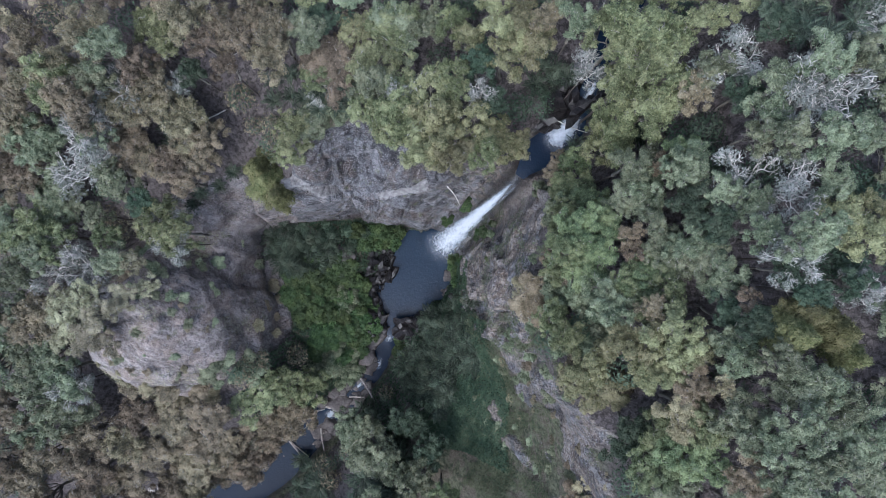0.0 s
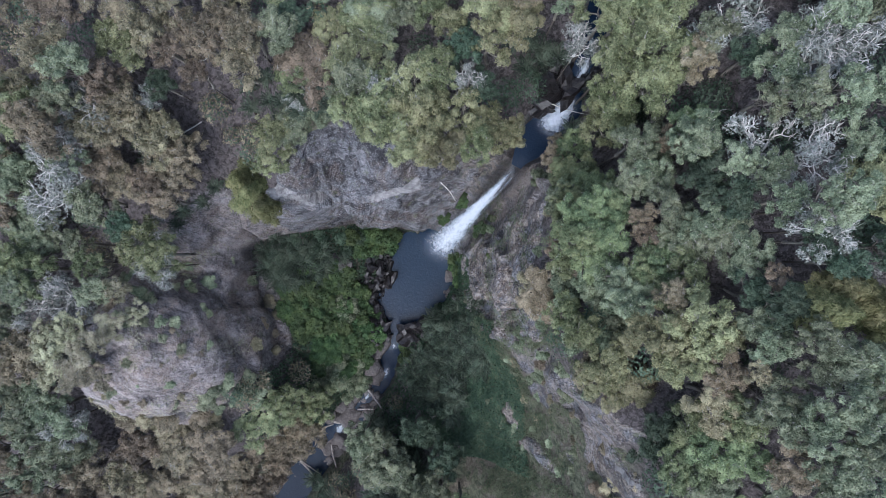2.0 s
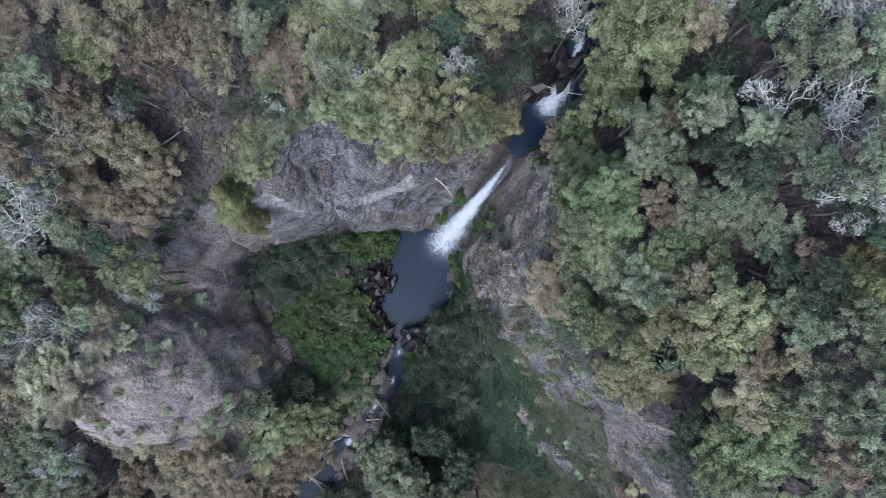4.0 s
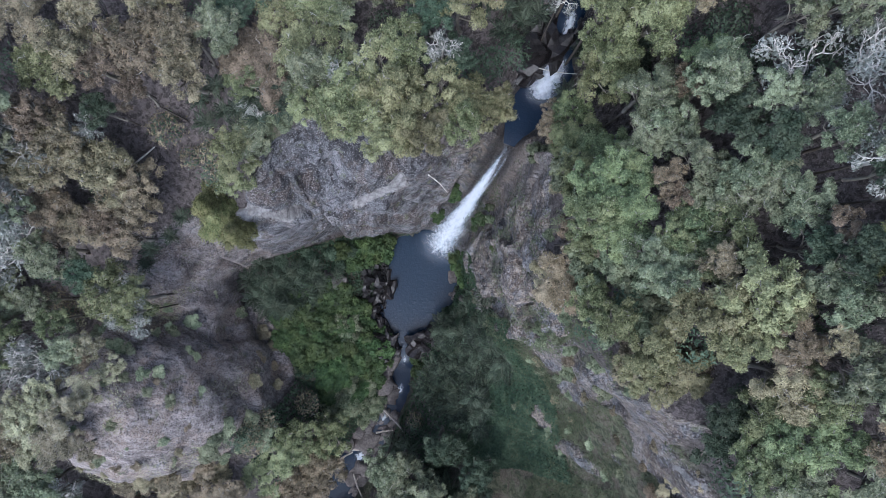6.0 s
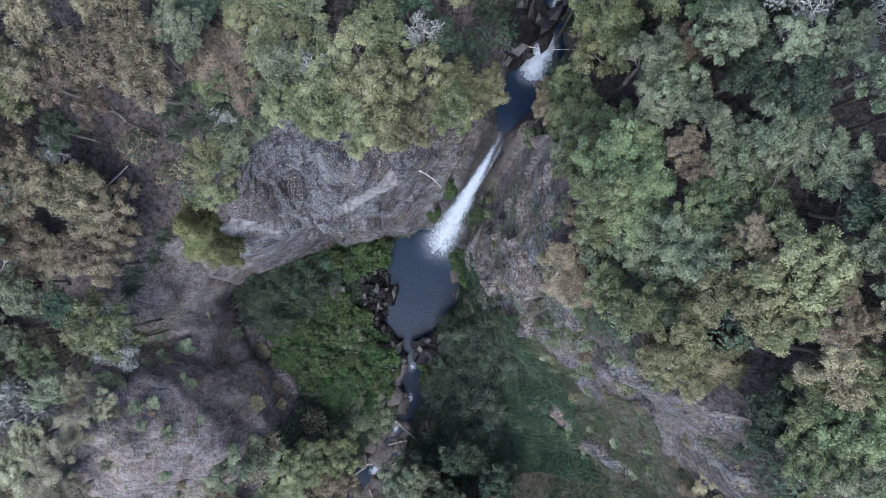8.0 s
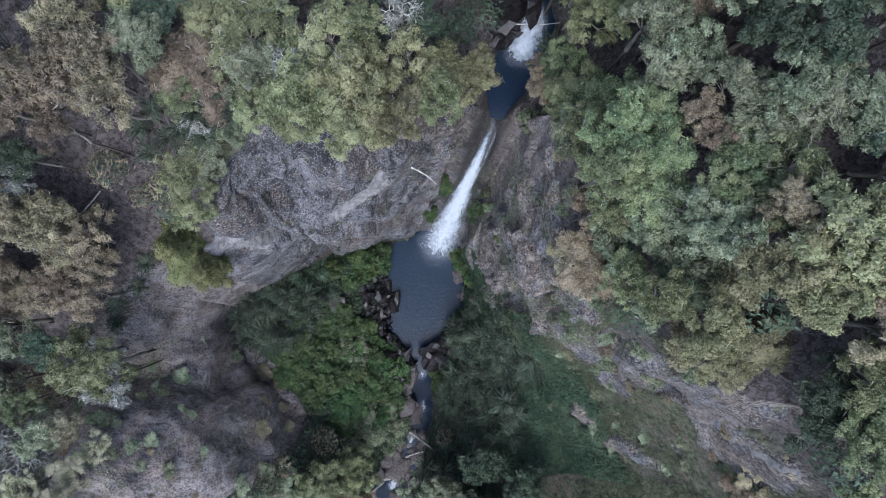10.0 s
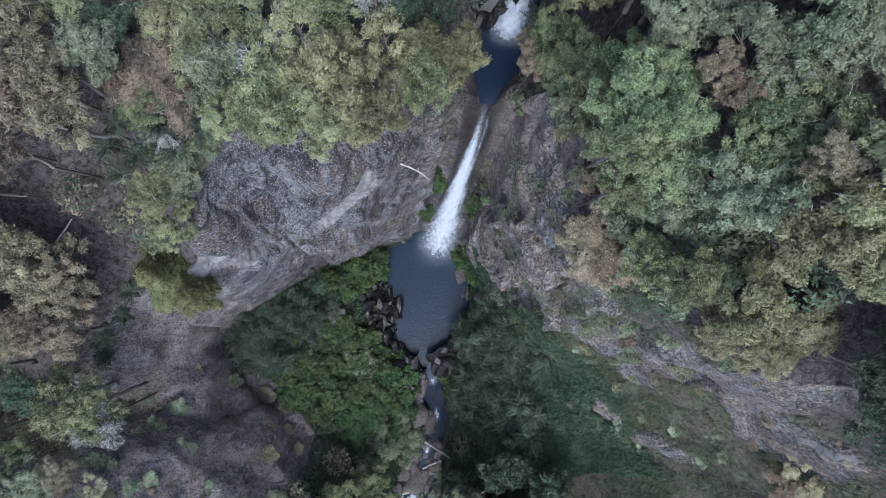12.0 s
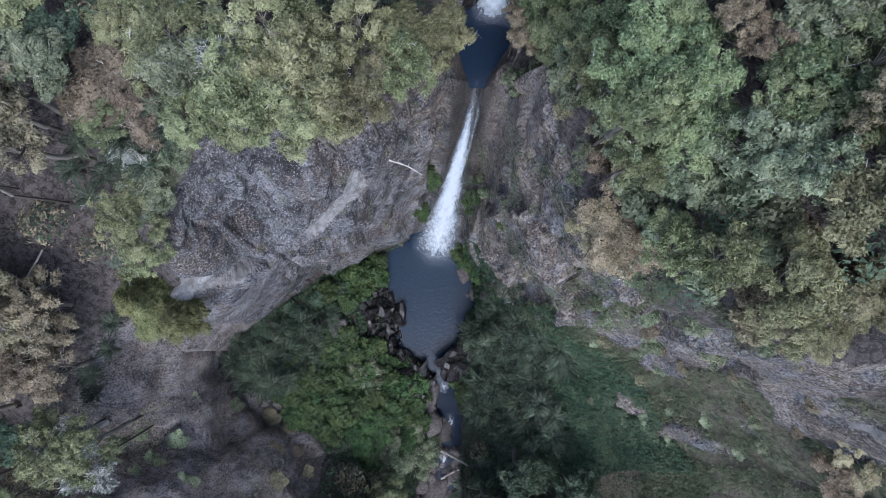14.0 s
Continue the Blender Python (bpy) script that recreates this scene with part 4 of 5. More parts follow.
grove("grey_green", [
    (-34.6, 20.5, 42.9, 2.8), (-14.3, 22, 42.4, 2.8), (-5.3, 23.8, 42.2, 2.4), (-3.6, 21.5, 42.2, 2.7), (-1.2, 22.3, 43.2, 2.3),
    (-37.6, 18.3, 39.5, 2.5), (-50.5, 14.1, 31.9, 3.9), (-49.4, 12.2, 30.6, 3.2), (-39.7, 12.6, 36.2, 2.6), (-51.2, 7.9, 26.1, 3.4),
    (-39.1, 8.5, 33.1, 3.1), (-50, 6, 24.6, 3.5), (-43.8, 4.1, 28.6, 2.2), (-51.9, 4.4, 26, 3.4), (-15, 13.9, 37.4, 2.6),
    (-6.7, 15.8, 44.4, 2.6), (12.4, 20.8, 48.4, 2.1), (21.6, 14.7, 54.4, 1.9), (25.8, 12.6, 57, 2.2),
])
grove("grey_green", [
    (28.2, 14.1, 58.4, 2.3), (31.8, 14.2, 57.4, 2.2), (27.8, 8.2, 60.1, 2.2), (24.8, 9.9, 57.4, 2.2), (25, 8.3, 59, 2.1),
    (24.1, 8.7, 57.1, 1.8), (31.5, 8.6, 57.8, 1.9), (20, 7.1, 54.1, 2.1), (17.6, 6.4, 50.3, 2.2),
    (18.5, 7.6, 50.3, 2), (16.9, 3.9, 52, 2.2), (23.5, 3.7, 56.9, 1.8), (21.6, 4.6, 56.2, 1.6), (28.7, 4.8, 58.7, 1.7),
    (23.3, 1.2, 59.1, 1.7), (24.5, 0.7, 61.6, 2), (25.7, 1.5, 62, 1.5), (17.6, 0.9, 54.4, 2.1), (19.5, 0.4, 55.3, 2.3),
])
grove("grey_green", [
    (18.7, -0.9, 53.9, 2.4), (20.9, -0.9, 55.1, 2.7), (21.8, -2.2, 55.9, 2.3), (13.4, -3.7, 53.5, 2.1), (14, -5.4, 54.6, 2.1),
    (21.2, -6.6, 57.7, 1.9), (21.8, -8.2, 58.3, 2.1), (23.7, -7.7, 60.4, 2), (25.4, -9.3, 60.1, 2.2), (24, -10.2, 59.9, 1.6),
    (27.2, -9.8, 59.9, 2), (21.8, -12, 58.9, 2.3), (22.3, -13.4, 59.5, 2.3), (23.1, -13.3, 60.9, 1.6), (24.7, -11.9, 61.8, 2.1),
    (28.6, -11.1, 59.5, 2.5), (30.9, -13.9, 58.2, 2.6), (27.4, -15.3, 59.7, 2.5), (32.8, -17, 56.5, 2.2), (25, -16.2, 59.6, 2.1),
])
grove("grey_green", [
    (18.6, -19.2, 54.4, 2.3), (-52, -0.6, 28, 3), (-40.9, -1.3, 31.1, 2.5), (-55.8, -14.7, 24.8, 3.9), (-52.6, -14.1, 24.9, 3.5),
    (-51.4, -17.2, 24.5, 3.5), (-54.6, -19.4, 24.4, 3.9), (-57.2, -24.4, 22.9, 3.6), (-52.8, -24, 21.5, 4.5), (-12, -28.4, 15.4, 4.2),
    (-10, -31.4, 16.4, 4.3), (-13.7, -26.7, 15.4, 3.3), (-7.7, -31.9, 17.2, 3.4), (-3.4, -32.8, 20.8, 3.3), (-56.9, 2.9, 28, 3.7),
    (-55.3, -3.1, 27.8, 3.1), (-58, -8.5, 27.1, 3.8), (-60.2, -15.4, 25.2, 3.9), (35.8, 16.6, 55.3, 2.4), (34.8, 11.5, 56.5, 2.3),
])
grove("grey_green", [
    (34.6, 6.4, 56.7, 2.2), (34.4, -5, 56.9, 2.2), (34.9, -10.5, 56.7, 2.4), (35.3, -14.9, 56.2, 2.5), (26, -19.8, 56.6, 2.4),
    (30.7, -20.2, 55.9, 2.5), (22.4, -20.1, 55.5, 2.3), (35.6, -20.7, 54.7, 2.3), (-9.4, 27, 41.4, 2.7), (-1.3, 26.1, 43.6, 2.6),
    (11.1, 24.1, 47.7, 2.4), (29.7, 21.2, 54.3, 2.3), (34.3, 21.3, 54.1, 2.3), (-9.8, -36.6, 19.8, 3.7),
])
grove("green", [
    (0.9, 22.3, 44.6, 2), (19.7, 8.2, 52.9, 1.9), (12.5, 5.3, 45.8, 2.2), (10.5, 2.9, 50.4, 1.8), (11.4, 1.8, 52.8, 2.2),
    (12.6, -0, 53.1, 2.2), (10.4, -0, 53.2, 2.2), (13.3, 3.9, 49.4, 2.1), (13.9, 2.1, 52.3, 2), (11.8, -1.9, 52.6, 2.2),
    (16.5, -2.8, 53.7, 2.4), (17.4, -4, 55.1, 2.2), (15.2, -2.3, 53.5, 1.9), (18.8, -16, 55.8, 2.3), (17.5, -17.7, 54.7, 2.3),
    (16.4, -17.1, 54, 1.9), (20.7, -16.7, 56.2, 2), (17.4, -14.1, 55.1, 2.1), (-41.4, 1.7, 30.3, 1.9), (9.5, -1.9, 50.8, 1.5),
])
grove("green", [
    (-13.1, 18.1, 40.2, 2.1), (17, -22.8, 49.7, 2.3), (19.8, -21.5, 53.4, 2.1), (-0.3, -33.8, 25.8, 3.1),
])
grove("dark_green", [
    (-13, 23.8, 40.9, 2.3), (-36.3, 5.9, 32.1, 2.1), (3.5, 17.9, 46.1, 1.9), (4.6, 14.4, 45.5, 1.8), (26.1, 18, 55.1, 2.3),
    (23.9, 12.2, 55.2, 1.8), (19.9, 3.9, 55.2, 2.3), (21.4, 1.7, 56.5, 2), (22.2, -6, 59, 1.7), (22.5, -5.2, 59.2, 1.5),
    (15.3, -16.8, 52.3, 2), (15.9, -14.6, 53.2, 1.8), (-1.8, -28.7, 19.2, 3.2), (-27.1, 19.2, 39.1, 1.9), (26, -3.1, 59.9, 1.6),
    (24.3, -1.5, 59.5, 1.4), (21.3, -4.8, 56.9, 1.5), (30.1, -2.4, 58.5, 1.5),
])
grove("green", [
    (12.4, 5.9, 45.4, 2.2), (13.0, 8.6, 43.4, 1.6), (12.9, 4.3, 47.6, 2.0), (10.9, 4.2, 45.5, 1.5),
])
grove("olive", [
    (15.0, 10.3, 47, 2.3), (15.6, 12.4, 46.5, 1.8), (16.2, 9.0, 48, 2.0),
])
grove("yellow_olive", [
    (12.9, -10.3, 51.5, 2.3), (11.8, -11.6, 50.6, 1.9), (14.9, -12.1, 50.6, 2.1), (13.6, -13.2, 48.6, 1.6),
])
grove("grey_green", [
    (15.9, 6.9, 52.4, 2.1), (16.6, 4.9, 52.3, 2.1), (15.0, 4.2, 51.8, 1.7), (19.3, 6.2, 55, 1.9),
])
grove("tan", [
    (12.0, 9.0, 41.2, 1.3),
    (20.7, 13, 53.7, 2), (18.7, 7, 51.6, 1.4), (15.4, 1, 53, 1.4), (15.7, -0.3, 53.1, 1.2), (11.2, 7.7, 43.2, 1.4),
    (11.8, 5.9, 44.3, 1.3), (19.2, -10.2, 56.7, 2), (18.6, -12.8, 56.3, 2.6), (22.5, -3.7, 57.8, 1.2), 
    (15.6, -25.6, 40.5, 2.6), (17.6, -22.6, 45, 2.3),
    (9.0, -5.0, 44.6, 3.1), (9.9, -6.0, 44.0, 2.2), (8.2, -4.3, 43.2, 1.8), (22.7, -17, 57.5, 2), (20.7, -10.2, 57.9, 1.1), (14.2, -27.2, 38.5, 2.4),
])
grove("straw", [
    (-44.9, -8.7, 31.2, 2.9), (-42.4, -10.6, 32.1, 2.7), (-40.3, -7.8, 33, 2.6), (-38.5, -6.0, 31.6, 2.2), (-46.9, -10.5, 29.2, 2.6),
    (-43, -5.6, 31.4, 2.3), (-40.2, -11.6, 31.6, 1.9), (-36.2, -4.6, 30.4, 1.6), (-47.6, -6.6, 29, 2.4), (-38.2, -1.4, 30.6, 1.8),
])
grove("dead_white", [
    (-35.9, 17.9, 38.9, 2.4), (-39.7, 13.3, 38.2, 2.7), (-43.7, 10.5, 32.8, 3.2), (-29.6, 18.3, 37.7, 1.4), (13.2, 16.3, 49.3, 1.5),
    (23.6, 15.3, 54.9, 2.4), (29.7, 12.1, 58.5, 2.5), (27, 10.9, 58.4, 2.1), (23.7, 5.1, 56.4, 2.3), (26.5, 4.7, 58.6, 1.8),
    (-51.4, -2.9, 27.7, 2.8), (-45.8, -2, 28.8, 2.4), (-50.9, -18.7, 24.3, 2.5), (-34, 3.1, 32, 2.8), (24.7, -0.8, 60.7, 1.6),
    (27.5, 12.5, 58.7, 1.7), (-13.5, 17, 38.5, 1.3), (-3.8, 14.6, 45.9, 1.8), (3.7, 15, 46.4, 1.2), (31.3, -3.2, 58, 1.7),
])
grove("dead_white", [
    (-32.3, 0.6, 32, 1.8), (33.7, 17.9, 55.4, 1.8),
])
grove("cypress", [
    (-21.2, 8, 32.9, 3.3), (-22.5, 9.9, 32.2, 2.9), (-19.8, 6.2, 34.2, 2.3), (-21.8, 9, 32.5, 2.8), (26, -4.6, 60.9, 1.8),
    (24.8, -6, 61.7, 2.3), (29.2, -6, 59.3, 2.7), (30.6, -8.1, 58.5, 2.1),
])
grove("dark_green", [
    (-5.2, -25.6, 15.2, 3.3),
])

long_stems()

# ---- understorey, ferns, shrubs and low cover ----


def shrub_model(kind, seed, count=1700, length=0.3, width=0.2):
    rng = np.random.RandomState(seed)
    centres, radii = [], []
    for k in range(11):
        a, r = k * 2.4 + rng.random(), math.sqrt((k + 0.5) / 11) * 0.8
        centres.append((math.cos(a) * r, math.sin(a) * r, 0.75 - 0.4 * r * r + rng.normal(0, 0.1))), radii.append(0.3 + 0.16 * rng.random())
    root = new(kind, None)
    wood = [tube(*limb(rng, (0, 0, -0.3), c, 0.04, 0.012)) for c in centres]
    part("stem", quick_mesh("stem", *joined(wood), True), BARK, root)
    part("crown", quick_mesh("crown", *leaves(rng, centres, radii, count, length, width, 0.7)), LEAF[kind.replace("_shrub", "")], root)
    return root


def frond_mesh(seed, length=1.0, arch=0.55):
    """An arching fern frond along x, with tapering leaflets on both sides."""
    rng = np.random.RandomState(seed)
    co, faces = [], []
    n = 16
    for k in range(n):
        t = (k + 0.6) / n
        x, z = length * t * (1 - 0.12 * t), arch * length * (0.75 * t - 1.05 * t * t)
        reach = 0.21 * length * math.sin(math.pi * min(1, 0.12 + 0.88 * t) ** 0.8) * (1 - 0.15 * rng.random())
        w = 0.075 * length
        for s in (-1, 1):
            tip = (x + 0.35 * reach, s * reach, z - 0.22 * reach)
            i = len(co)
            co += [(x - w / 2, 0, z), (x + 0.4 * reach * 0.5 - w / 2, s * reach * 0.55, z + 0.01), tip, (x + 0.5 * w + 0.12 * reach, s * reach * 0.5, z + 0.01)]
            faces.append((i, i + 1, i + 2, i + 3))
    path = [(length * t * (1 - 0.12 * t), 0, arch * length * (0.75 * t - 1.05 * t * t)) for t in np.linspace(0, 1, 6)]
    c, f = tube(path, np.linspace(0.012, 0.003, 6) * length, 4)
    return quick_mesh("frond", *joined([(np.array(co), np.array(faces)), (c, f)]))


FRONDS = [frond_mesh(s, 1.0, a) for s, a in ((1, 0.5), (2, 0.75), (3, 0.95))]


def fern_model(seed, height):
    """A tree fern: a fibrous trunk and a crown of arching fronds."""
    rng = np.random.RandomState(seed)
    root = new("tree_fern", None)
    c, f = tube([(0, 0, -0.4), (0.03, 0, height * 0.5), (0, 0.02, height)], (0.11, 0.09, 0.08), 7)
    part("trunk", quick_mesh("trunk", c, f, True), FERN_TRUNK, root)
    n = 13
    for k in range(n):
        fr = part("frond", FRONDS[k % 3], LEAF["fern"], root)
        s = 0.85 + 0.3 * rng.random()
        fr.matrix_basis = pose(0, 0, height - 0.02, 0, -8 - 14 * (k % 3), k * 360 / n + rng.normal(0, 6)) @ Matrix.Diagonal((s, s, s, 1))
    return root


FERNS = [fern_model(s, h) for s, h in ((1, 0.5), (2, 0.75), (3, 1.0))]
SHRUBS = {("shrub", v): shrub_model("shrub", 60 + v) for v in range(3)}
SHRUBS.update({("dark_green", v): shrub_model("dark_green_shrub", 70 + v, 1700, 0.24, 0.13) for v in range(2)})
SHRUBS.update({("brown_grey", v): shrub_model("brown_grey_shrub", 80 + v, 1600, 0.22, 0.1) for v in range(2)})
SHRUBS.update({("grey_green", v): shrub_model("grey_green_shrub", 90 + v, 1600, 0.2, 0.12) for v in range(2)})
for f in FERNS:
    tagged(f, "tree fern with long arching dark green fronds", "fern", "tree ferns")
SHRUB_LABEL = {"shrub": "bright green broad-leaved shrub on the gorge floor", "dark_green": "dark green shrub in the shade under the trees",
               "brown_grey": "dull brown-grey shrub on the forest floor", "grey_green": "grey-green shrub on the slope"}
for (k, v), ob in SHRUBS.items():
    tagged(ob, SHRUB_LABEL[k], "shrub", k.replace("_", " ") + " shrubs")
SET = set()
BED = np.random.RandomState(21)


def stand(model, m):
    """Put the model itself at the first place, copies at the others."""
    if model.name not in SET:
        SET.add(model.name)
        model.matrix_basis = m
        return model
    o = model.scale.copy()
    return copy_thing(model, m @ Matrix.Diagonal((1 / o.x, 1 / o.y, 1 / o.z, 1)))


def scatter(cx, cy, rx, ry, turn, count, gap):
    """Loose places inside an ellipse, kept apart."""
    out, tries = [], 0
    ca, sa = math.cos(radians(turn)), math.sin(radians(turn))
    while len(out) < count and tries < count * 40:
        tries += 1
        a, r = BED.random() * 6.283, math.sqrt(BED.random())
        u, w = rx * r * math.cos(a), ry * r * math.sin(a)
        x, y = cx + u * ca - w * sa, cy + u * sa + w * ca
        if all((x - p) ** 2 + (y - q) ** 2 > gap * gap for p, q in out):
            out.append((x, y))
    return out


def ferns(cx, cy, rx, ry, turn, count, size, gap=1.5):
    for x, y in scatter(cx, cy, rx, ry, turn, count, gap):
        s = size * (0.75 + 0.5 * BED.random())
        stand(FERNS[BED.randint(3)], pose(x, y, ground_at(x, y) - 0.1, BED.normal(0, 6), BED.normal(0, 6), BED.random() * 360) @ Matrix.Diagonal((s, s, s, 1)))


def shrubs(kind, cx, cy, rx, ry, turn, count, size, gap=1.2, tall=1.0):
    n = sum(1 for k in SHRUBS if k[0] == kind)
    for x, y in scatter(cx, cy, rx, ry, turn, count, gap):
        s = size * (0.7 + 0.6 * BED.random())
        stand(SHRUBS[kind, BED.randint(n)], pose(x, y, ground_at(x, y) - 0.1, BED.normal(0, 5), BED.normal(0, 5), BED.random() * 360) @ Matrix.Diagonal((s, s, s * tall, 1)))


# west bank of the pool
shrubs("shrub", -19, -7, 5.5, 7.5, 20, 60, 1.45, 1.1, 1.0)
shrubs("shrub", -14, -12.5, 3.0, 4.0, 0, 14, 1.2, 1.1, 1.0)
shrubs("shrub", -17.5, -17, 4.0, 3.5, 0, 10, 1.3, 1.3, 1.0)
shrubs("grey_green", -18.5, -20, 4.0, 4.5, 0, 14, 1.4, 1.4, 1.1)
shrubs("grey_green", -16.5, -8.5, 1.5, 2.0, 0, 4, 1.3, 1.2, 1.4)
shrubs("shrub", -11, 2.2, 4.0, 1.6, 0, 10, 1.3, 1.1, 1.3)
shrubs("dark_green", -19, 1.8, 6.5, 1.8, 0, 9, 1.1, 1.4, 1.1)
ferns(-23.8, 0, 2.8, 3.2, 0, 16, 2.1, 1.4)
ferns(-19.5, -1.4, 4.5, 3.2, 0, 16, 2.1, 1.5)
# round the foot and on the shoulders of the rock dome
shrubs("brown_grey", -40, -20.5, 7.0, 1.8, 0, 14, 1.3, 1.2, 0.8)
shrubs("grey_green", -29.5, -17.5, 3.0, 3.0, 0, 8, 1.2, 1.2, 0.8)
shrubs("brown_grey", -26.5, -10, 1.3, 4.5, 0, 6, 0.9, 1.3, 0.7)
shrubs("brown_grey", -44, -6, 4.5, 5.0, 0, 12, 0.9, 1.3, 0.6)
shrubs("grey_green", -36, -1, 5.5, 1.8, 0, 7, 0.8, 1.4, 0.6)
# east bank, between pool and cliff
ferns(0.6, -14.5, 3.8, 5.2, 20, 34, 2.5, 1.35)
ferns(-2.6, -20.5, 3.8, 4.5, 20, 24, 2.6, 1.5)
ferns(3.2, -9, 1.4, 3.0, 0, 8, 1.8, 1.3)
ferns(-9.5, -32, 6, 3.5, -50, 12, 3.0, 2.0)
ferns(-21, -41, 6, 4, -45, 10, 3.0, 2.1)
shrubs("dark_green", -2.5, -17, 2.5, 3, 20, 3, 1.2, 1.5, 1.2)
shrubs("shrub", -7.2, -17.3, 0.9, 1.8, 20, 4, 1.0, 0.9, 1.0)
shrubs("shrub", 2.6, -3.5, 1.0, 2.4, 0, 6, 0.9, 0.8, 1.2)
# shaded forest floor
ferns(-17, 17.5, 4.5, 3.5, 0, 10, 1.8, 1.6)
ferns(-9, 17, 4, 2.5, 0, 7, 1.7, 1.6)
ferns(-31, 13.5, 4, 3, 0, 5, 1.9, 1.8)
ferns(10.5, 18.5, 3.0, 2.5, 0, 8, 1.7, 1.3)
ferns(17.5, 12.5, 2.5, 3.0, -30, 9, 1.8, 1.3)
ferns(33, 19, 6, 4, 0, 12, 1.8, 1.7)
ferns(-30, 7.8, 4, 1.4, 30, 4, 1.6, 1.4)
# plants beside the fall
shrubs("shrub", 3.2, 6.6, 0.9, 0.5, 45, 4, 0.6, 0.5)
shrubs("shrub", 0.6, 4.6, 0.9, 0.5, 45, 4, 0.6, 0.5)
shrubs("shrub", 5.9, 2.6, 1.4, 0.4, 50, 5, 0.6, 0.5)
shrubs("grey_green", 10.5, -12, 2.2, 5.0, 25, 9, 0.8, 1.2)
shrubs("grey_green", 8.2, 0.5, 1.5, 4.5, 10, 10, 0.5, 0.9)
shrubs("shrub", 6.5, -3, 1.5, 2.5, 10, 5, 0.45, 0.9)
shrubs("grey_green", 8.5, -21, 5, 7, 20, 24, 0.6, 1.3, 0.8)
shrubs("brown_grey", 11, -19, 4, 6, 20, 14, 0.5, 1.2, 0.8)
shrubs("grey_green", -33, -2, 5, 5, 0, 10, 0.8, 1.4)
shrubs("grey_green", -36, -9, 8, 8, 0, 16, 0.6, 1.6, 0.8)
shrubs("brown_grey", -38, -12, 9, 8, 0, 20, 0.55, 1.4, 0.8)
shrubs("grey_green", -9, 14.9, 6.5, 1.0, 0, 9, 0.8, 1.2)


def infill():
    """Lower growth that closes the gaps between the listed crowns."""
    near = np.array(PLANTED)
    gx, gy = np.meshgrid(np.arange(-68, 44, 2.4), np.arange(-50, 38, 2.4))
    xs, ys = gx.ravel() + BED.normal(0, 0.7, gx.size), gy.ravel() + BED.normal(0, 0.7, gx.size)
    zs, rock, wet, _ = land(xs, ys)
    clear = np.min(np.hypot(near[:, 0] - xs[:, None], near[:, 1] - ys[:, None]) - near[:, 2], axis=1)
    ok = (rock < 0.25) & (wet < 0.1) & ~within(xs, ys, FOOT) & (clear > -0.5) & (np.hypot(xs + 29, ys - 14.5) > 5) & (BED.rand(xs.size) > 0.15) & ~(within(xs, ys, RIM) & (xs > -8) & (zs < 36))
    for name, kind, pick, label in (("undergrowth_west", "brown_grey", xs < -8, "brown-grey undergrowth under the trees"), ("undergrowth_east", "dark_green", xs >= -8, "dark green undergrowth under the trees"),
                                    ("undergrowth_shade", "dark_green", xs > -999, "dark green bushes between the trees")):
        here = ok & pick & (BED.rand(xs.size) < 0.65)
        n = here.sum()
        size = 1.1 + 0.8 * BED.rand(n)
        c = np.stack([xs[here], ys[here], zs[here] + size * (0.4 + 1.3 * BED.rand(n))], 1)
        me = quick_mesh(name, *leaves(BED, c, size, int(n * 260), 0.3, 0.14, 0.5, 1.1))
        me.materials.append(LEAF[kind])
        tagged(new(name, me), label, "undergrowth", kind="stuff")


infill()


def low_cover(name, count, box, test, kind, length, width, label, lift=0.1):
    """Small leaves close over the ground, where the test allows it."""
    x, y = box[0] + (box[1] - box[0]) * BED.rand(count), box[2] + (box[3] - box[2]) * BED.rand(count)
    z, rock, wet, turf = land(x, y)
    ok = test(x, y, z, rock, wet, turf) & (wet < 0.35)
    x, y, z = x[ok], y[ok], z[ok]
    gx = (land(x + 0.3, y)[0] - z) / 0.3
    gy = (land(x, y + 0.3)[0] - z) / 0.3
    n = np.stack([-gx, -gy, np.ones(len(x))], 1)
    n /= np.linalg.norm(n, axis=1)[:, None]
    m = len(x)
    p = np.stack([x, y, z], 1) + n * (lift + 0.5 * BED.rand(m))[:, None]
    n = n + BED.normal(0, 0.45, (m, 3)) + np.array([0, 0, 0.4])
    n /= np.linalg.norm(n, axis=1)[:, None]
    t = np.cross(n, BED.normal(size=(m, 3)))
    t /= np.linalg.norm(t, axis=1)[:, None]
    b = np.cross(n, t)
    s = (0.6 + 0.8 * BED.rand(m))[:, None]
    co = np.stack([p - t * length * s / 2, p - b * width * s / 2, p + t * length * s / 2, p + b * width * s / 2], 1).reshape(-1, 3)
    me = quick_mesh(name, co, np.arange(m * 4).reshape(-1, 4))
    me.materials.append(LEAF[kind])
    tagged(new(name, me), label, "ground cover", kind="stuff")


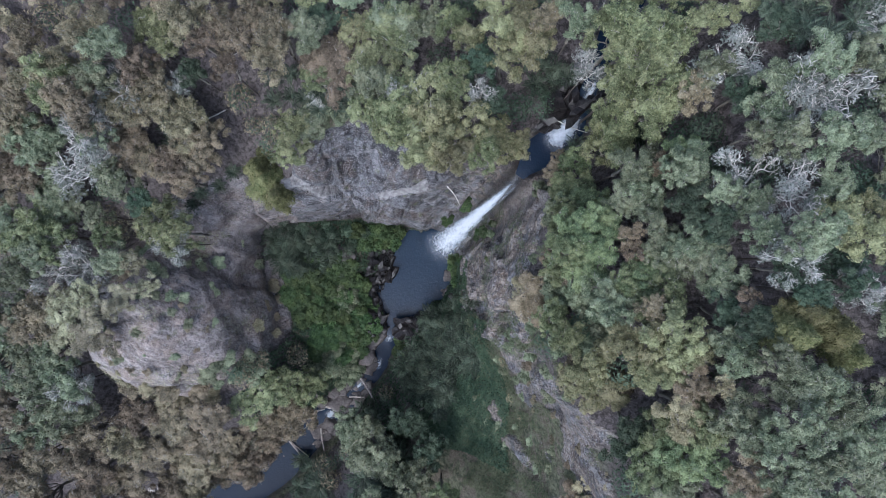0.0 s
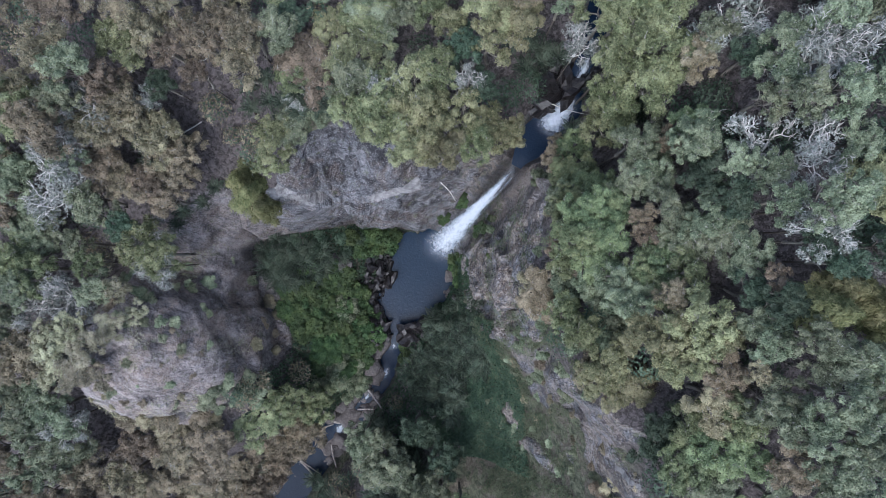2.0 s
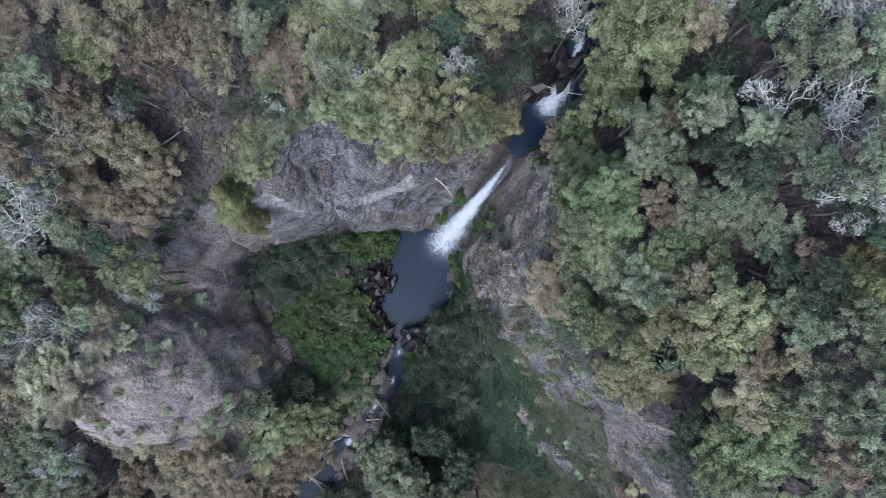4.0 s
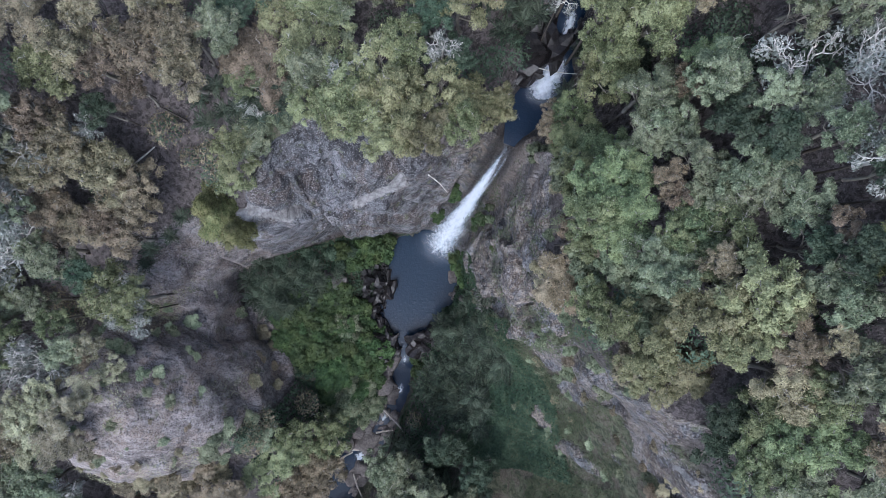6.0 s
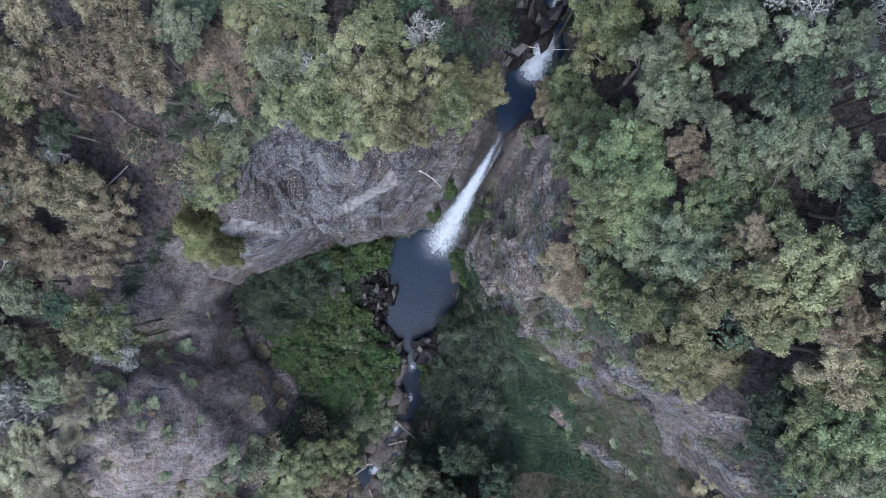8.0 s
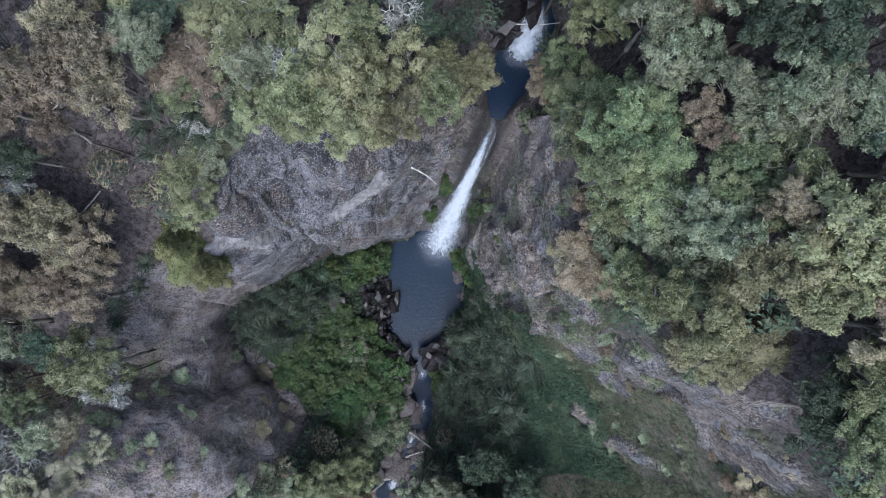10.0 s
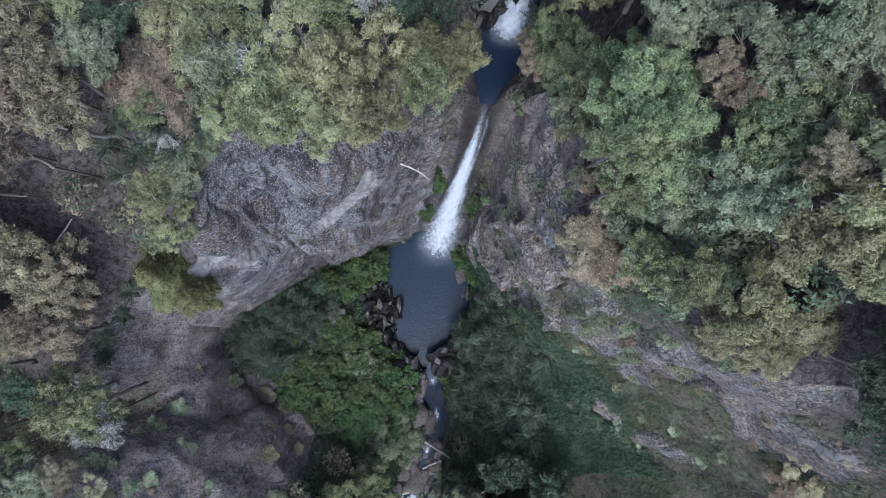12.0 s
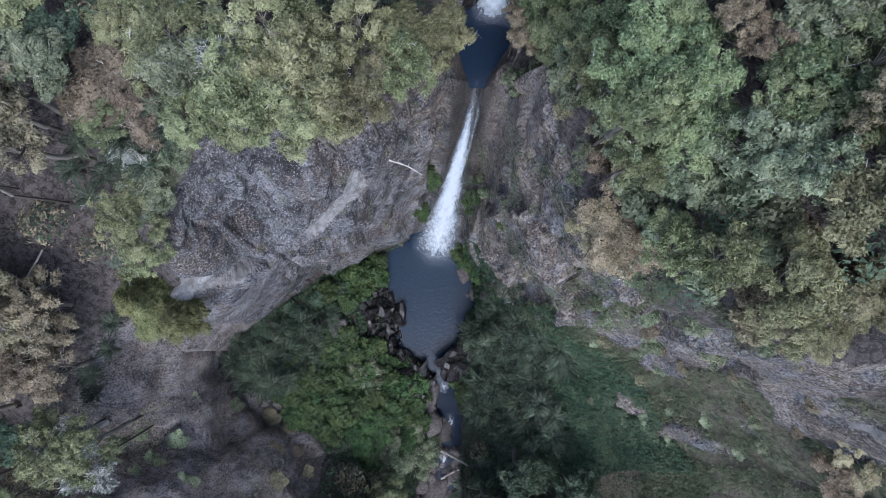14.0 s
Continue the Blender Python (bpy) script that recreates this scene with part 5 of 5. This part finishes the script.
low_cover("ivy_cover", 90000, (-3, 9, -30, 3), lambda x, y, z, rock, wet, turf: (rock < 0.4) & (z < 24), "cover", 0.26, 0.2, "dark green creeping cover on the gorge slope")
low_cover("floor_cover", 30000, (-30, -2, -30, 6), lambda x, y, z, rock, wet, turf: (rock < 0.4) & (z < 16), "cover", 0.36, 0.26, "low green plants on the gorge floor")
low_cover("cliff_grass", 16000, (4, 11, -12, 7), lambda x, y, z, rock, wet, turf: (rough(x, y, z, 0.35, 3) > 0.1) & (z > 12), "grass", 0.3, 0.08, "tufts of grass on the rock wall", 0.9)
low_cover("slope_grass", 60000, (3, 19, -34, -9), lambda x, y, z, rock, wet, turf: (rock < 0.5) & (z > 14) & (z < 44) & (rough(x, y, 0 * x, 0.4, 4) > 0.0), "grass", 0.3, 0.09, "tufted grass on the steep slope", 0.05)
low_cover("dome_grass", 22000, (-50, -27, -22, 6), lambda x, y, z, rock, wet, turf: (rough(x, y, 0 * x, 0.3, 3) > 0.16) & (z > 14), "straw", 0.24, 0.06, "thin dry grass on the rock dome")
low_cover("grass", 90000, (-22, 18, -34, 20), lambda x, y, z, rock, wet, turf: (rock < 0.5) & (turf > 0.4) & (z > 20) & (rough(x, y, 0 * x, 0.35, 3) > -0.05), "grass", 0.32, 0.06, "rough grass on ledges and the rim")


def far_woods():
    """The forest that goes on beyond the gorge to the horizon."""
    rng = np.random.RandomState(44)
    a, r = rng.rand(2600) * 6.283, 60 + 500 * rng.rand(2600) ** 1.6
    x, y = r * np.cos(a), r * np.sin(a)
    ok = ~((np.abs(x + 8) < 62) & (np.abs(y + 4) < 44))
    x, y = x[ok], y[ok]
    z = land(x, y)[0]
    size = 2.5 + 2.5 * rng.rand(len(x))
    centres = np.stack([x, y, z + size * 0.9], 1)
    co, f = leaves(rng, centres, size, 30000, 2.0, 1.4, 0.4, 1.1)
    me = quick_mesh("far_woods", co, f)
    me.materials.append(LEAF["grey_green"])
    tagged(new("far_woods", me), "distant grey-green forest beyond the gorge", "forest", kind="stuff")


far_woods()

shrubs("grey_green", 11.9, 1.5, 1.0, 6, 5, 12, 1.1, 1.2, 1.6)
shrubs("brown_grey", 11.2, -1.5, 1.0, 5, 5, 8, 0.8, 1.1, 1.2)
shrubs("grey_green", 12.5, -6.5, 3.0, 3.5, 0, 12, 1.2, 1.4, 1.5)
shrubs("brown_grey", 14, -11, 2.5, 3.0, 0, 8, 1.1, 1.4, 1.4)


def drop_unused():
    """Models that found no place are taken out again."""
    for (kind, v), ob in MODELS.items():
        if (kind, v) not in USED:
            for o in (*ob.children_recursive, ob):
                bpy.data.objects.remove(o)
    for ob in (*FERNS, *SHRUBS.values()):
        if ob.name not in SET:
            for o in (*ob.children_recursive, ob):
                bpy.data.objects.remove(o)


drop_unused()

# ---- stones and driftwood ----
CHIP = np.random.RandomState(33)


def stone_mesh(seed, wild=0.28, square=0.0):
    bm = bmesh.new()
    bmesh.ops.create_icosphere(bm, subdivisions=3, radius=1.0)
    co = np.array([v.co for v in bm.verts])
    if square:
        co = np.sign(co) * np.abs(co) ** (1 - square)
    o = seed * 7.7
    k = 1 + wild * 0.5 * rough(co[:, 0] + o, co[:, 1], co[:, 2], 0.9, 3) + wild * 0.75 * blocks(co[:, 0] + o, co[:, 1], co[:, 2], 0.9, seed) + 0.05 * rough(co[:, 0] + o, co[:, 1], co[:, 2], 4.0, 2)
    for v, c, s in zip(bm.verts, co, k):
        v.co = Vector(c * s)
    me = bpy.data.meshes.new("stone")
    bm.to_mesh(me)
    bm.free()
    me.polygons.foreach_set("use_smooth", np.ones(len(me.polygons), bool))
    return me


JAGGED = [stone_mesh(k, 1.2, 0.1) for k in (11, 12, 13, 14, 15)]
STONES = [stone_mesh(1, 0.4, 0.2), stone_mesh(2, 0.6, 0.2), stone_mesh(3, 0.4, 0.3), stone_mesh(4, 0.75, 0.25), stone_mesh(5, 0.55, 0.35)]


def stones(rows, material, label, group, height=0.7, z=None):
    """Single stones: x, y, radius, length over width, turn."""
    for x, y, r, long, turn in rows:
        me = (JAGGED if material is WET_STONE else STONES)[CHIP.randint(5)].copy()
        if material is WET_STONE:
            me.polygons.foreach_set("use_smooth", np.zeros(len(me.polygons), bool))
        me.materials.append(material)
        ob = new("boulder", me)
        g = max(ground_at(x, y), -6) if z is None else z
        ob.matrix_basis = pose(x, y, g + 0.25 * r, CHIP.normal(0, 8), CHIP.normal(0, 8), turn) @ Matrix.Diagonal((r * long, r, r * height, 1))
        tagged(ob, label, "boulder", group)


stones([(-11.8, -15.9, 0.9, 2.3, 52), (-13.4, -18.9, 1.1, 1.2, 30), (-14.3, -17.5, 0.7, 1.5, 10), (-12.4, -21, 1.25, 1.2, 60), (-15.7, -22.1, 1.0, 1.2, 20), (-14.5, -23.3, 0.8, 1.2, 70), (-16.7, -23.5, 1.1, 1.3, 45),
        (-18.3, -24.9, 1.0, 1.2, 10), (-19.1, -26.1, 0.8, 1.1, 80), (-18.1, -27.2, 1.5, 1.2, 35), (-17.4, -28.9, 0.9, 1.3, 0), (-15.1, -26.9, 1.2, 1.1, 50), (-13.5, -25.3, 0.8, 1.3, 40)],
       STONE, "rounded brown-grey boulder in the brook", "boulders in the brook")
stones([(-19.4, -25.3, 0.9, 1.2, 15), (-21.3, -27.0, 0.8, 1.4, 65), (-15.7, -25.9, 0.6, 1.2, 20), (-20.8, -33.6, 1.0, 1.3, 40), (-19.4, -32.6, 0.9, 1.2, 10), (-22.6, -35.2, 0.8, 1.3, 30), (-18.5, -31.2, 0.7, 1.2, 0),
        (-28.5, -38.2, 0.35, 1.2, 0), (-31.2, -39.4, 0.3, 1.2, 50), (-27.2, -37.0, 0.3, 1.3, 20), (-30.2, -41.2, 0.35, 1.2, 0), (-33.2, -41.0, 0.3, 1.4, 70)],
       STONE, "grey boulder at the edge of the brook", "boulders by the brook")
stones([(-9.3, -3.4, 1.0, 1.3, 60), (-10.7, -2.9, 1.1, 1.2, 30), (-12.2, -5.2, 1.2, 1.3, 70), (-13.2, -9.8, 1.1, 1.2, 20), (-11.7, -10.3, 1.0, 1.4, 80), (-11.2, -12.2, 1.1, 1.2, 40), (-10.9, -12.0, 1.0, 1.5, 60),
        (-12.7, -12.2, 1.0, 1.2, 0), (-14.2, -5.9, 1.0, 1.2, 20), (-16.6, -7.6, 0.9, 1.4, 60), (-10.2, -4.6, 0.8, 1.3, 80), (-5.9, -13.3, 1.5, 1.3, 10), (-3.9, -12.9, 1.1, 1.2, 60)],
       WET_STONE, "black wet boulder on the edge of the pool", "wet boulders round the pool", 0.8)
stones([(-10.2, -1.2, 0.7, 1.3, 10), (-11.6, -1.6, 0.9, 1.3, 50), (-12.6, -3.4, 0.8, 1.2, 20), (-10.9, -6.6, 0.7, 1.5, 80), (-12.4, -7.2, 0.9, 1.2, 0), (-13.9, -8.0, 0.8, 1.4, 40), (-14.6, -10.6, 0.8, 1.2, 70),
        (-15.2, -6.8, 0.8, 1.3, 10), (-9.0, -0.6, 0.5, 1.2, 30), (-10.4, -13.8, 0.7, 1.4, 50), (-12.0, -13.9, 0.8, 1.2, 30), (-11.0, -8.6, 0.35, 1.3, 0)],
       WET_STONE, "black wet boulder on the edge of the pool", "wet boulders round the pool", 0.9)
stones([(-13.0, -17.9, 0.65, 1.3, 30), (-14.4, -21.6, 0.5, 1.2, 0), (-15.0, -22.5, 0.7, 1.3, 50), (-13.4, -24.1, 0.75, 1.3, 20), (-14.9, -25.5, 0.6, 1.2, 70), (-19.2, -29.3, 0.75, 1.2, 10), (-16.7, -29.9, 0.7, 1.3, 40), (-20.7, -32.0, 1.3, 1.2, 60),
        (-22.3, -33.0, 1.1, 1.2, 20), (-28.1, -36.6, 0.45, 1.2, 0), (-26.8, -37.2, 0.35, 1.2, 40), (-29.1, -37.5, 0.35, 1.3, 20), (-12.2, -19.6, 0.5, 1.4, 60), (-15.9, -24.6, 0.6, 1.2, 0), (-17.9, -26.0, 0.6, 1.2, 30)],
       STONE, "rounded brown-grey boulder in the brook", "boulders in the brook")
stones([(-11.3, -3.9, 0.55, 1.3, 20), (-10.0, -1.9, 0.5, 1.4, 70), (-12.9, -4.6, 0.6, 1.3, 50), (-10.7, -5.4, 0.5, 1.5, 10), (-12.9, -6.3, 0.55, 1.3, 80), (-13.6, -7.0, 0.5, 1.4, 30), (-12.8, -10.9, 0.6, 1.3, 0), (-13.9, -11.4, 0.7, 1.2, 60),
        (-11.6, -13.2, 0.5, 1.4, 20), (-10.9, -14.4, 0.5, 1.3, 70), (1.2, -1.6, 0.5, 1.3, 20), (1.9, -3.8, 0.45, 1.4, 60), (1.7, -6.4, 0.5, 1.3, 0), (14.0, 15.6, 1.3, 1.4, 40), (13.0, 16.6, 1.2, 1.3, 10), (14.7, 17.3, 1.1, 1.5, 70),
        (12.4, 14.6, 0.9, 1.4, 20), (17.0, 15.6, 0.8, 1.4, 40)],
       WET_STONE, "black wet angular rock beside the water", "wet rocks beside the water", 0.9)
stones([(-18.3, 8.2, 0.7, 1.9, 25), (-17.0, 8.4, 0.6, 1.8, 10)], PALE_STONE, "pale weathered rock spur on the cliff edge", "rock spurs", 0.8, 29.6)
stones([(0.7, -7.3, 0.8, 1.2, 30), (0.9, -4.4, 0.7, 1.6, 80), (1.9, -7.9, 0.6, 1.2, 10), (-16.6, -0.9, 1.0, 1.3, 20), (-15.7, -1.5, 0.9, 1.2, 60), (-17.4, 0.2, 0.7, 1.3, 0)],
       STONE, "pale grey boulder beside the pool", "pale boulders round the pool", 0.9)


def log(a, b, r0, r1, label, lift=0.25, twigs=2, name="driftwood_log"):
    """A bare fallen trunk between two places on the ground, with broken stubs."""
    za, zb = (a[2], b[2]) if len(a) > 2 else (max(ground_at(*a), -5) + lift, max(ground_at(*b), -5) + lift)
    p, q = np.array([a[0], a[1], za]), np.array([b[0], b[1], zb])
    rng = np.random.RandomState(int(abs(a[0] * 31 + b[1] * 17)))
    path, rad = limb(rng, p, q, r0, r1, 0.03, 8)
    pieces = [tube(path, rad, 8)]
    for k in range(twigs):
        s = path[2 + k * 2]
        pieces.append(tube(*limb(rng, s, s + rng.normal(0, 0.5, 3) * np.linalg.norm(q - p) * 0.22 + np.array([0, 0, 0.15]), r0 * 0.5, r1 * 0.3, 0.1, 4)))
    me = quick_mesh(name, *joined(pieces), True)
    me.materials.append(DRIFT if name == "driftwood_log" else PALE_BARK)
    tagged(new(name, me), label, "log", "fallen wood")


log((-14.6, -22.5), (-11.8, -26.0), 0.2, 0.12, "bleached driftwood log lying over the boulders", 0.9)
log((-16.6, -26.2), (-13.8, -26.2), 0.16, 0.1, "bleached driftwood log wedged between boulders", 0.9)
log((-26.4, -30.6), (-21.2, -28.7), 0.2, 0.12, "grey driftwood log on the bank", 0.8)
log((-21.4, -27.9), (-18.6, -28.3), 0.35, 0.28, "thick grey driftwood log across the brook", 0.9, 0)
log((-27.8, -34.6), (-23.8, -39.2), 0.16, 0.08, "pale fallen branch in the water", 0.7, 3)
log((-27.4, -34.8), (-24.2, -37.4), 0.12, 0.06, "thin pale fallen branch in the water", 0.8, 2)
log((-22.0, -32.4), (-21.0, -35.8), 0.15, 0.1, "dark fallen branch against the bank", 0.7)
log((-32.4, 14.4), (-26.6, 17.0), 0.13, 0.07, "white fallen trunk on the bare slope", 0.3, 0, "fallen_trunk")
log((2.6, 20.5), (3.6, 23.0), 0.1, 0.06, "thin pale fallen stem in the forest", 1.2, 0, "fallen_trunk")
log((11.3, 15.1, 36.2), (16.3, 12.6, 36.9), 0.06, 0.03, "pale dead stem lying across the cascade", 0.5, 0, "fallen_trunk")
log((0.5, 7.1, 34.6), (1.9, 5.1, 33.6), 0.07, 0.03, "pale dead branch caught on the cliff ledge", 0.3, 2, "fallen_trunk")


# ---- picnic tables in the clearing by the lower brook ----


def box_mesh(name, x, y, z, bevel=0.01):
    bm = bmesh.new()
    bmesh.ops.create_cube(bm, size=1.0)
    for v in bm.verts:
        v.co = Vector((v.co.x * x, v.co.y * y, v.co.z * z))
    bmesh.ops.bevel(bm, geom=bm.edges[:], offset=bevel, segments=1, affect="EDGES")
    me = bpy.data.meshes.new(name)
    bm.to_mesh(me)
    bm.free()
    return me


def picnic_table():
    root = new("picnic_table", None)
    board, seat_board = box_mesh("board", 0.24, 3.0, 0.05), box_mesh("board", 0.27, 3.0, 0.05)
    for k in range(3):
        part("board", board, DRIFT, root, "weathered grey board").matrix_basis = pose(0.26 * (k - 1), 0, 0.76)
    for side in (-1, 1):
        part("bench_board", seat_board, DRIFT, root, "weathered grey bench board").matrix_basis = pose(0.78 * side, 0, 0.45)
    leg, rail = box_mesh("leg", 0.09, 0.07, 0.95), box_mesh("rail", 1.75, 0.07, 0.1)
    for end in (-1.1, 1.1):
        part("rail", rail, DRIFT, root).matrix_basis = pose(0, end, 0.4)
        for side in (-1, 1):
            part("leg", leg, DRIFT, root).matrix_basis = pose(0.4 * side, end + 0.08, 0.3, 0, -22 * side, 0)
    return tagged(root, "weathered grey wooden picnic table on bare earth", "picnic table", "picnic tables")


table = picnic_table()
table.matrix_basis = pose(-49.0, -40.5, ground_at(-49.0, -40.5), 0, 0, 12)
copy_thing(table, pose(-44.6, -39.8, ground_at(-44.6, -39.8), 0, 0, 12))
